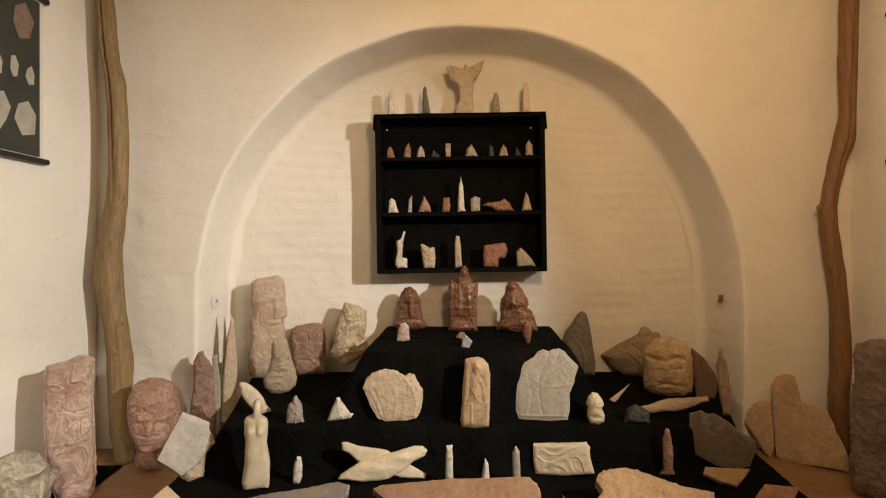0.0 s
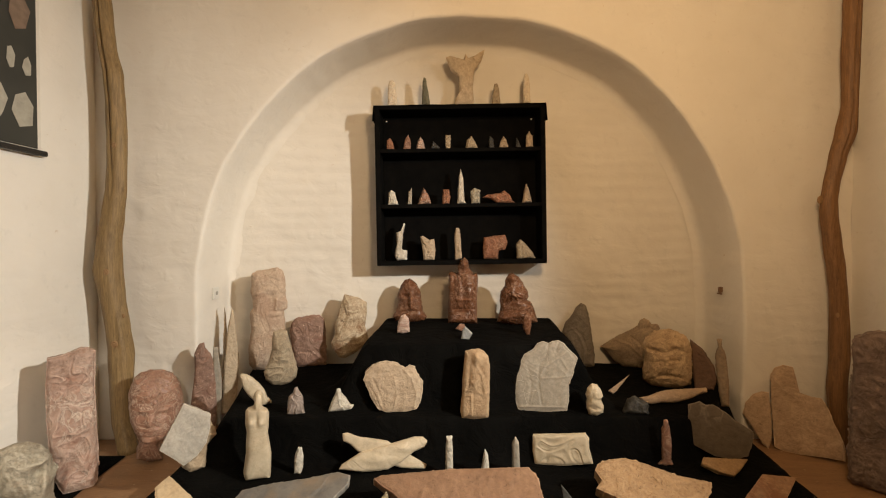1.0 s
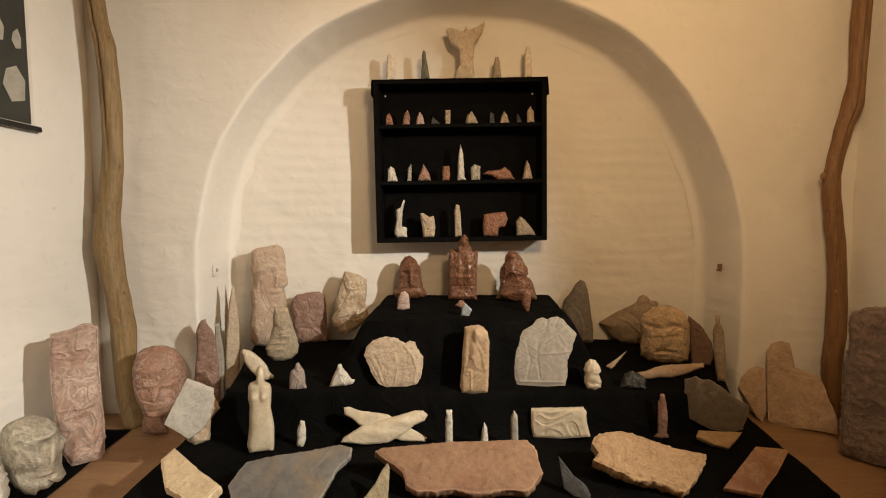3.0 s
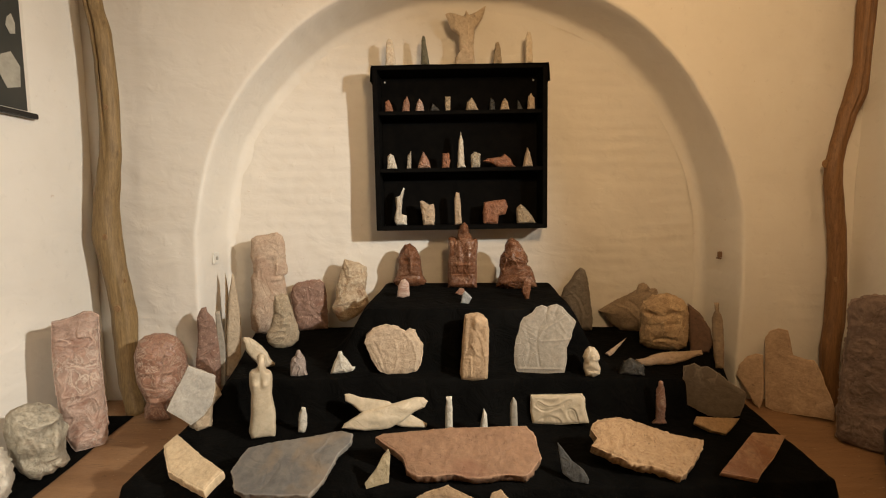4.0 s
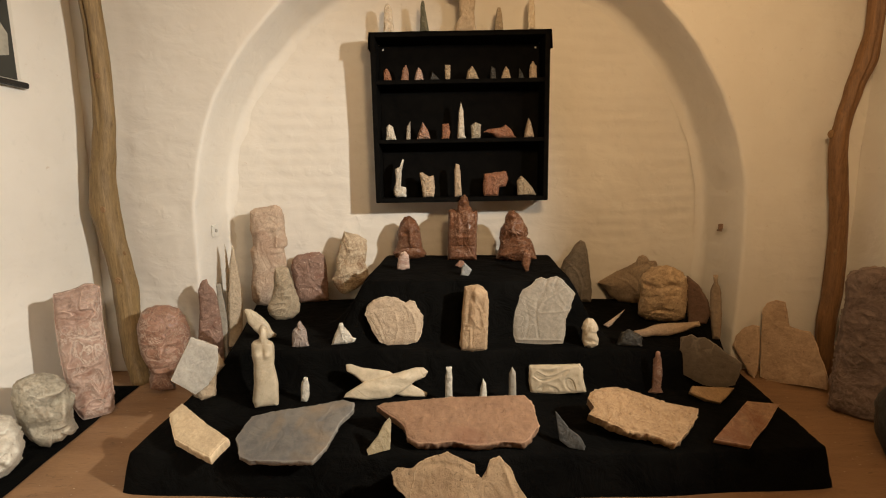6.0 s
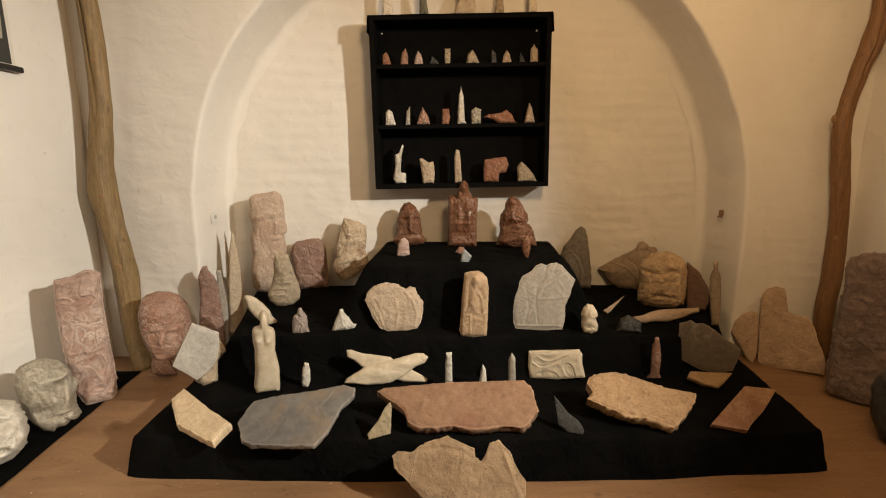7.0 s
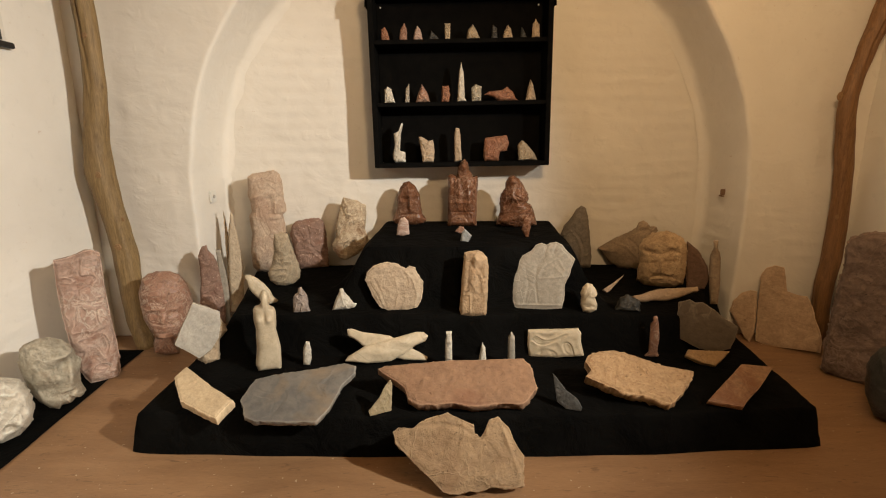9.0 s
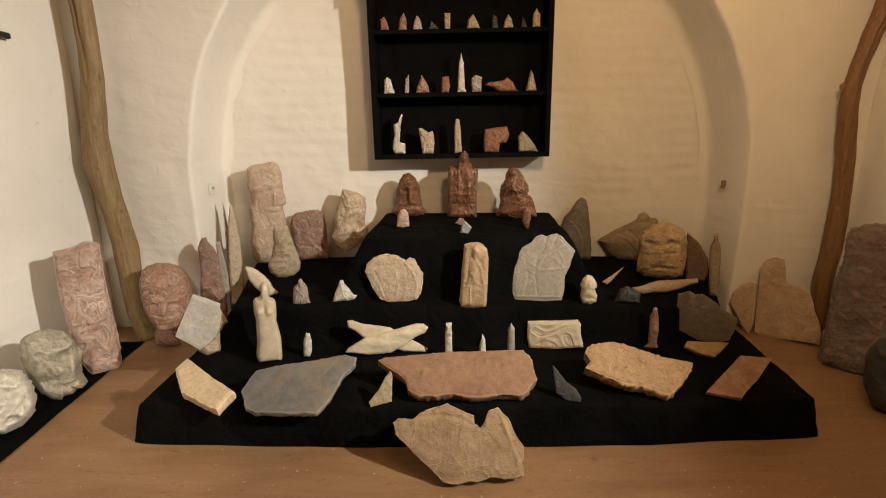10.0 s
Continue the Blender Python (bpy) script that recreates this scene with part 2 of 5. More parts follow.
def wood_material(name, dark, light, stretch, gloss, knots=True):
    m, t, b = nodes_of(name)
    c = place_coord(t, stretch, False)
    col = ramp(t, noise_node(t, c, 9, 8, 0.6, 1.2), [(0.3, dark), (0.68, light)])
    fine = noise_node(t, c, 60, 5, 0.7)
    col = mix(t, 0.4, col, ramp(t, fine, [(0.3, tuple(v * 0.6 for v in dark)), (0.7, light)]))
    if knots:
        k = noise_node(t, place_coord(t, (1, 1, 0.7), False), 5.5, 2, 0.4)
        col = mix(t, ramp(t, k, [(0.7, (0, 0, 0)), (0.76, (0.7,) * 3)]), col, tuple(v * 0.45 for v in dark))
    link(t, col, b.inputs["Base Color"])
    b.inputs["Roughness"].default_value = gloss
    link(t, bump(t, fine, 0.4, 0.004), b.inputs["Normal"])
    return m


LOGWOOD = wood_material("weathered_log_wood", (0.1, 0.057, 0.02), (0.33, 0.218, 0.09), (7, 7, 0.5), 0.6)


def floor_material():
    m, t, b = nodes_of("worn_wooden_floor")
    c = place_coord(t, (0.6, 3.0, 1), False)
    col = ramp(t, noise_node(t, c, 3.5, 7, 0.6, 0.8), [(0.28, (0.175, 0.084, 0.034)), (0.7, (0.31, 0.172, 0.08))])
    fine = noise_node(t, place_coord(t, (1, 9, 1), False), 30, 5, 0.7)
    col = mix(t, 0.3, col, ramp(t, fine, [(0.3, (0.17, 0.09, 0.045)), (0.7, (0.38, 0.24, 0.135))]))
    marks = noise_node(t, place_coord(t, (1, 3.5, 1), False), 13, 4, 0.6, 1.5)
    col = mix(t, ramp(t, marks, [(0.62, (0, 0, 0)), (0.68, (0.7,) * 3)]), col, (0.13, 0.07, 0.035))
    dots = noise_node(t, place_coord(t, (1, 1, 1), False), 55, 2, 0.4)
    col = mix(t, ramp(t, dots, [(0.71, (0, 0, 0)), (0.75, (0.8,) * 3)]), col, (0.5, 0.4, 0.28))
    link(t, col, b.inputs["Base Color"])
    b.inputs["Roughness"].default_value = 0.55
    n = bump(t, noise_node(t, c, 6, 5, 0.6), 0.25, 0.01)
    link(t, bump(t, fine, 0.2, 0.002, n), b.inputs["Normal"])
    return m


FLOORWOOD = floor_material()


def plain_material(name, a, b2, gloss, scale=20, shine=0.4):
    m, t, b = nodes_of(name)
    c = place_coord(t)
    link(t, ramp(t, noise_node(t, c, scale, 5), [(0.3, a), (0.7, b2)]), b.inputs["Base Color"])
    b.inputs["Roughness"].default_value = gloss
    b.inputs["Specular IOR Level"].default_value = shine
    return m


BLACKBOARD = plain_material("black_painted_board", (0.003, 0.003, 0.003), (0.006, 0.0055, 0.005), 0.9, 20, 0.04)
WHITEPLASTIC = plain_material("white_plastic", (0.7, 0.68, 0.62), (0.74, 0.72, 0.66), 0.35)
BLACKWOOD = plain_material("black_lacquer", (0.012, 0.011, 0.01), (0.02, 0.018, 0.016), 0.4)
PRINT = plain_material("dark_grey_print", (0.03, 0.031, 0.026), (0.045, 0.045, 0.038), 0.6, 3)
PRINTPALE = plain_material("pale_print", (0.3, 0.285, 0.235), (0.42, 0.395, 0.33), 0.6)
PRINTPINK = plain_material("pink_print", (0.15, 0.105, 0.075), (0.24, 0.17, 0.125), 0.6)
SOCKETGREY = plain_material("grey_plastic", (0.36, 0.34, 0.3), (0.42, 0.4, 0.35), 0.4)
RUSTMETAL = plain_material("rusty_metal", (0.16, 0.09, 0.05), (0.26, 0.16, 0.1), 0.6)
PAPER = plain_material("white_paper", (0.66, 0.62, 0.54), (0.7, 0.66, 0.58), 0.7)

# ---- building helpers ----


def mesh_object(name, verts, faces, material, parent=None, label="", smooth=True):
    me = bpy.data.meshes.new(name)
    me.from_pydata([tuple(v) for v in verts], [], [tuple(f) for f in faces])
    me.update()
    me.materials.append(material)
    me.polygons.foreach_set("use_smooth", [smooth] * len(me.polygons))
    ob = new(name, me)
    if parent:
        ob.parent = parent
    if label:
        ob["label"] = label
    return ob


def part(name, bm, material, parent=None, label=""):
    me = bpy.data.meshes.new(name)
    bm.to_mesh(me)
    bm.free()
    me.materials.append(material)
    ob = new(name, me)
    if parent:
        ob.parent = parent
    if label:
        ob["label"] = label
    return ob


def box_bm(x0, x1, y0, y1, z0, z1, edge=0.003):
    bm = bmesh.new()
    bmesh.ops.create_cube(bm, size=1, matrix=Matrix.LocRotScale(((x0 + x1) / 2, (y0 + y1) / 2, (z0 + z1) / 2), None, (x1 - x0, y1 - y0, z1 - z0)))
    if edge:
        bmesh.ops.bevel(bm, geom=bm.edges[:], offset=edge, segments=2, affect="EDGES")
    return bm


def lumps(p, scale, depth=3):
    v, k, s = 0.0, 1.0, scale
    for _ in range(depth):
        v += k * noise.noise(p * s)
        k, s = k * 0.5, s * 2.1
    return v


def grid_faces(rows, cols, start=0, around=False):
    out = []
    for i in range(rows - 1):
        for j in range(cols if around else cols - 1):
            k = (j + 1) % cols
            out.append((start + i * cols + j, start + i * cols + k, start + (i + 1) * cols + k, start + (i + 1) * cols + j))
    return out


LOGBROWN = wood_material("brown_log_wood", (0.085, 0.036, 0.011), (0.3, 0.15, 0.055), (7, 7, 0.5), 0.55)
KNOTWOOD = wood_material("knot_wood", (0.2, 0.1, 0.04), (0.36, 0.22, 0.1), (9, 9, 9), 0.6, False)

# ---- room ----
X_LEFT, X_RIGHT, Y_WALL, Y_NICHE, Y_BEHIND, HIGH = -2.17, 2.56, 2.85, 3.3, -3.2, 3.2
ARCH_X, ARCH_A, ARCH_B, SPRING = 0.17, 1.718, 1.80, 0.85


def plaster_lump(p):
    """How far old plaster over brick stands proud, in metres."""
    q = Vector((p.x, p.y, p.z * 1.0))
    course = 0.0030 * math.sin(p.z * 2 * math.pi / 0.085 + 3 * noise.noise(q * 1.7)) * max(0.0, 0.4 + noise.noise(q * 2.3))
    dent = min(0.0, noise.noise(q * 6.5 + Vector((3, 1, 8))) + 0.52) * 0.035
    return dent + 0.012 * lumps(q, 1.4, 3) + 0.004 * lumps(q + Vector((9, 2, 4)), 8, 2) + course


def arch_wall():
    """The end wall with its arched niche opening: the reveal, a worn rounded edge, and the wall face."""
    line, outer = [], []
    for i in range(31):
        z = SPRING * i / 31
        line.append((ARCH_X - ARCH_A, z, -1, 0)), outer.append((X_LEFT, z))
    for i in range(121):
        a = math.pi * (1 - i / 120)
        c, s = math.cos(a), math.sin(a)
        n = Vector((c / ARCH_A, s / ARCH_B)).normalized()
        line.append((ARCH_X + ARCH_A * math.copysign(abs(c) ** 0.952, c), SPRING + ARCH_B * max(0.0, s) ** 0.952, n.x, n.y))
        k = min(((X_RIGHT if c > 0 else X_LEFT) - ARCH_X) / c if abs(c) > 1e-6 else 99, (HIGH - SPRING) / s if s > 1e-6 else 99)
        outer.append((ARCH_X + k * c, SPRING + k * s))
    for i in range(31):
        z = SPRING * (30 - i) / 31
        line.append((ARCH_X + ARCH_A, z, 1, 0)), outer.append((X_RIGHT, z))
    verts, n = [], len(line)
    edge = 0.02
    steps = [("in", d) for d in (0.02, 0.03, 0.045, 0.065, 0.09, 0.12, 0.18, 0.25, 0.32, 0.4)] + [("turn", a) for a in (10, 30, 50, 70, 90)] + [("out", (k / 34) ** 1.1) for k in range(1, 35)]
    for kind, v in steps:
        for (x, z, nx, nz), (ox, oz) in zip(line, outer):
            wob = 0.012 * noise.noise(Vector((x * 2.1, 7, z * 2.1))) + 0.006 * noise.noise(Vector((x * 7, 3, z * 7)))
            if kind == "in":
                p = Vector((x, Y_NICHE + 0.02 - v, z))
                hollow = 0.06 - math.sqrt(max(0.0, 0.06**2 - max(0.0, 0.06 - v + 0.02) ** 2))
                p -= Vector((nx, 0, nz)) * hollow
                p += Vector((nx, 0, nz)) * (wob - plaster_lump(p + Vector((0, 5, 0))) * 0.8)
            elif kind == "turn":
                a = radians(v)
                d = edge * (1 - math.cos(a))
                p = Vector((x + nx * (d + wob), Y_WALL + edge * (1 - math.sin(a)), z + nz * (d + wob)))
            else:
                bx, bz = x + nx * (edge + wob), z + nz * (edge + wob)
                p = Vector((bx + (ox - bx) * v, Y_WALL, bz + (oz - bz) * v))
                p.y -= plaster_lump(p) * min(1, v * 6)
            verts.append(p)
    faces = grid_faces(len(steps), n)
    ob = mesh_object("wall_north", verts, faces, LIME)
    return tagged(ob, "cream limewashed brick wall with a wide arched niche", "wall", kind="structure")


def flat_wall(name, corner, along, up, cols, rows, inward, thick, label, relief=1.0):
    """A plastered wall: an uneven face and a solid body behind it."""
    corner, along, up, inward = map(Vector, (corner, along, up, inward))
    verts = []
    for i in range(rows):
        for j in range(cols):
            p = corner + along * (j / (cols - 1)) + up * (i / (rows - 1))
            verts.append(p + inward * plaster_lump(p) * relief)
    faces = grid_faces(rows, cols)
    k = len(verts)
    for d in (0.03, thick):
        for q in (corner, corner + along, corner + along + up, corner + up):
            verts.append(q - inward * d)
    for f in ((0, 1, 2, 3), (7, 6, 5, 4), (0, 4, 5, 1), (1, 5, 6, 2), (2, 6, 7, 3), (3, 7, 4, 0)):
        faces.append(tuple(k + i for i in f))
    return tagged(mesh_object(name, verts, faces, LIME), label, "wall", kind="structure")


arch_wall()
flat_wall("wall_niche", (ARCH_X - 1.8, Y_NICHE, 0), (3.6, 0, 0), (0, 0, 2.8), 180, 140, (0, -1, 0), 0.2, "cream limewashed back wall of the arched niche")
flat_wall("wall_west", (X_LEFT, Y_BEHIND, 0), (0, Y_WALL - Y_BEHIND + 0.02, 0), (0, 0, HIGH), 200, 110, (1, 0, 0), 0.25, "white limewashed side wall", 0.5)
flat_wall("wall_east", (X_RIGHT, Y_BEHIND, 0), (0, Y_WALL - Y_BEHIND + 0.02, 0), (0, 0, HIGH), 200, 110, (-1, 0, 0), 0.25, "white limewashed side wall in shade", 0.5)
flat_wall("wall_south", (X_LEFT - 0.2, Y_BEHIND, 0), (5.2, 0, 0), (0, 0, HIGH), 30, 20, (0, 1, 0), 0.25, "plain limewashed wall behind")
tagged(part("ceiling", box_bm(X_LEFT - 0.2, X_RIGHT + 0.2, Y_BEHIND - 0.2, Y_NICHE + 0.3, HIGH, HIGH + 0.2, 0), LIME), "plain limewashed ceiling", "ceiling", kind="structure")

floor = tagged(part("floor", box_bm(X_LEFT - 0.2, X_RIGHT + 0.2, Y_BEHIND - 0.2, Y_NICHE + 0.3, -0.2, 0.0, 0), FLOORWOOD), "worn tan wooden floor with scuffs and small chips", "floor", kind="structure")


def log(name, label, rows, y, foot_y, knots=(), wood=LOGWOOD):
    """A crooked debarked tree trunk standing against the wall: rows of x, height and radius, from the top down."""
    rows = rows[::-1]
    n, cols, verts = 120, 56, []
    hs = [r[1] for r in rows]
    for i in range(n):
        z = hs[0] + (hs[-1] - hs[0]) * i / (n - 1)
        k = max(j for j in range(len(rows)) if hs[j] <= z + 1e-6)
        k = min(k, len(rows) - 2)
        f = (z - hs[k]) / (hs[k + 1] - hs[k])
        f = f * f * (3 - 2 * f) * 0.5 + f * 0.5
        x, r = (rows[k][c] + (rows[k + 1][c] - rows[k][c]) * f for c in (0, 2))
        cy = foot_y + (y - foot_y) * min(1, z / 0.6)
        for j in range(cols):
            a = 2 * math.pi * j / cols
            q = Vector((math.cos(a) * 1.5, math.sin(a) * 1.5, z * 2.5))
            rr = r * (1 + 0.1 * lumps(q, 1.0, 3) + 0.05 * noise.noise(Vector((q.x * 4, q.y * 4, z * 0.8))))
            crack = math.exp(-((a - 4.9 - 0.35 * math.sin(z * 2.2)) / 0.11) ** 2) * max(0, min(1, (z - 1.5) * 2))
            rr *= 1 - 0.4 * crack
            verts.append(Vector((x + rr * math.cos(a), cy + rr * math.sin(a), max(0.0, z))))
    faces = grid_faces(n, cols, 0, True)
    faces += [tuple(range(cols))[::-1], tuple(range((n - 1) * cols, n * cols))]
    trunk = tagged(mesh_object(name, verts, faces, wood), label, "log", "logs in the corners")
    for x, z, size in knots:
        near = min(verts, key=lambda v: (v.x - x) ** 2 + (v.z - z) ** 2 + (0.5 if v.y > y else 0))
        bm = bmesh.new()
        for r, d in ((1.0, 0.25), (0.55, 0.45), (0.25, 0.3)):
            bmesh.ops.create_cone(bm, cap_ends=True, segments=18, radius1=size * r, radius2=size * r * 0.8, depth=size * d,
                                  matrix=Matrix.Translation((near.x, near.y - size * 0.05 * (1 + d), near.z)) @ Euler((radians(90), 0, 0)).to_matrix().to_4x4())
        part("knot", bm, KNOTWOOD, trunk, "pale round wood knot")
    return trunk


log("log_post", "crooked debarked tree trunk standing in the room corner", [(-2.100, 3.180, 0.048), (-2.022, 2.564, 0.048), (-2.005, 2.403, 0.048), (-1.970, 2.241, 0.053), (-1.959, 2.077, 0.051), (-1.957, 1.913, 0.053), (-1.957, 1.747, 0.053), (-1.962, 1.580, 0.055), (-1.985, 1.413, 0.058), (-2.012, 1.244, 0.065), (-2.017, 1.074, 0.073), (-1.990, 0.903, 0.063), (-1.966, 0.731, 0.064), (-1.944, 0.557, 0.069), (-1.930, 0.383, 0.059), (-1.917, 0.207, 0.051), (-1.867, 0.000, 0.052)], 2.74, 2.68, [(-1.983, 1.081, 0.02), (-1.918, 0.793, 0.014), (-1.941, 0.63, 0.022), (-1.94, 1.82, 0.016)])
log("log_post", "crooked brown tree trunk with a knot standing in the shaded corner", [(2.486, 3.180, 0.046), (2.461, 2.569, 0.046), (2.456, 2.407, 0.047), (2.457, 2.243, 0.044), (2.456, 2.078, 0.042), (2.435, 1.912, 0.053), (2.385, 1.746, 0.044), (2.349, 1.578, 0.041), (2.335, 1.493, 0.044), (2.337, 1.409, 0.046), (2.362, 1.239, 0.046), (2.388, 1.067, 0.045), (2.405, 0.895, 0.046), (2.411, 0.721, 0.048), (2.410, 0.546, 0.050), (2.395, 0.371, 0.049), (2.398, 0.229, 0.045), (2.428, 0.000, 0.050)], 2.76, 2.74, [(2.277, 1.498, 0.026), (2.375, 0.801, 0.016)], LOGBROWN)

# ---- black cloth over the tiers ----
TIER_1, TIER_2, TIER_3 = 0.16, 0.362, 0.69


def soft(v):
    v = max(0.0, min(1.0, v))
    return v * v * (3 - 2 * v)


def trapezoid(x, y, y0, l0, r0, y1, l1, r1):
    """How far a place lies inside a tier (front, left, right), its sides running from the front corners to the rear ones."""
    f = (y - y0) / (y1 - y0)
    return y - y0, x - (l0 + (l1 - l0) * f), (r0 + (r1 - r0) * f) - x


def cloth_height(x, y):
    wave = 0.018 * noise.noise(Vector((x * 2.2, y * 2.2, 1))) + 0.008 * noise.noise(Vector((x * 7, y * 7, 5)))
    fr, le, ri = trapezoid(x, y, 1.665 - 0.045 * (1 - (x / 1.4) ** 2) + 0.012 * noise.noise(Vector((x * 3, 0, 2))), -1.305, 1.60, 2.45, -1.33, 1.72)
    a = soft(min(fr, le * 0.8, ri * 0.8) / 0.045 + 0.0)
    corner = soft((fr + le) / 0.10) * soft((fr + ri) / 0.10)
    z = TIER_1 * a * corner
    fr, le, ri = trapezoid(x, y, 2.24 + wave, -1.18, 1.25, 3.0, -1.37, 1.80)
    b = soft((fr + 0.03) / 0.06) * soft((le + 0.05) / 0.16) * soft((ri + 0.26) / 0.34)
    z += (TIER_2 - z) * b if b > 0 and z < TIER_2 else 0
    fr, le, ri = trapezoid(x, y, 2.40 + wave, -0.40, 0.675, 3.3, -0.385, 0.755)
    fan = 0.3 + 0.1 * noise.noise(Vector((x * 3, y * 5, 8)))
    c = soft((fr + 0.035) / 0.06) * (soft((le + fan) / fan) ** 1.6) * (soft((ri + fan) / fan) ** 1.6)
    z += (TIER_3 - z) * c
    steep = 4 * (a * (1 - a) + b * (1 - b) + c * (1 - c))
    fold = math.sin(x * 26 + 5 * noise.noise(Vector((x * 2, y, 3))) + y * 9)
    return z + 0.0035 * lumps(Vector((x, y, 0)), 5, 3) * (1 if z > 0.05 else 0.3) + 0.012 * steep * fold * (z > 0.04)


def cloth_sheet():
    xs = np.linspace(-1.58, 1.95, 330)
    ys = np.concatenate([np.linspace(1.58, 1.75, 46), np.linspace(1.757, 2.1, 44), np.linspace(2.106, 2.31, 54), np.linspace(2.315, 2.46, 42), np.linspace(2.47, 3.27, 80)])
    verts = []
    for y in ys:
        for x in xs:
            h = cloth_height(x, y)
            verts.append(Vector((x, y, 0.004 + h - 0.03 * (1 - soft(h / 0.03)))))
    keep = []
    for f in grid_faces(len(ys), len(xs)):
        if max(verts[i].z for i in f) > -0.02:
            keep.append(f)
    used = sorted({i for f in keep for i in f})
    at = {i: k for k, i in enumerate(used)}
    return mesh_object("draped_cloth", [verts[i] for i in used], [tuple(at[i] for i in f) for f in keep], CLOTH)


tagged(cloth_sheet(), "matt black cloth draped over a three-tiered display stand", "cloth")


def floor_strip():
    verts, n, m = [], 60, 14
    for i in range(n):
        y = 1.2 + 1.42 * i / (n - 1)
        edge = -1.72 - 0.11 * (y - 1.5) + 0.01 * noise.noise(Vector((y * 4, 1, 1)))
        for j in range(m):
            x = -2.15 + (edge + 2.15) * j / (m - 1)
            verts.append(Vector((x, y, 0.005 + 0.004 * max(0, lumps(Vector((x, y, 4)), 6, 2)))))
    return mesh_object("floor_cloth", verts, grid_faces(n, m), CLOTH)


tagged(floor_strip(), "black cloth strip laid on the floor along the wall", "cloth")

# ---- stones ----


def resample(line, count):
    """The closed line with about that many points, its corners kept."""
    pts = [Vector(p) for p in line]
    sides = list(zip(pts, pts[1:] + pts[:1]))
    step = sum((q - p).length for p, q in sides) / count
    out = []
    for p, q in sides:
        n = max(1, round((q - p).length / step))
        out += [p.lerp(q, i / n) for i in range(n)]
    return out


def from_line(p, line):
    """How far a point lies from an open line of points."""
    best = 1e9
    for (ax, ay), (bx, by) in zip(line, line[1:]):
        dx, dy = bx - ax, by - ay
        k = max(0.0, min(1.0, ((p.x - ax) * dx + (p.y - ay) * dy) / (dx * dx + dy * dy + 1e-9)))
        best = min(best, (p.x - ax - k * dx) ** 2 + (p.y - ay - k * dy) ** 2)
    return math.sqrt(best)


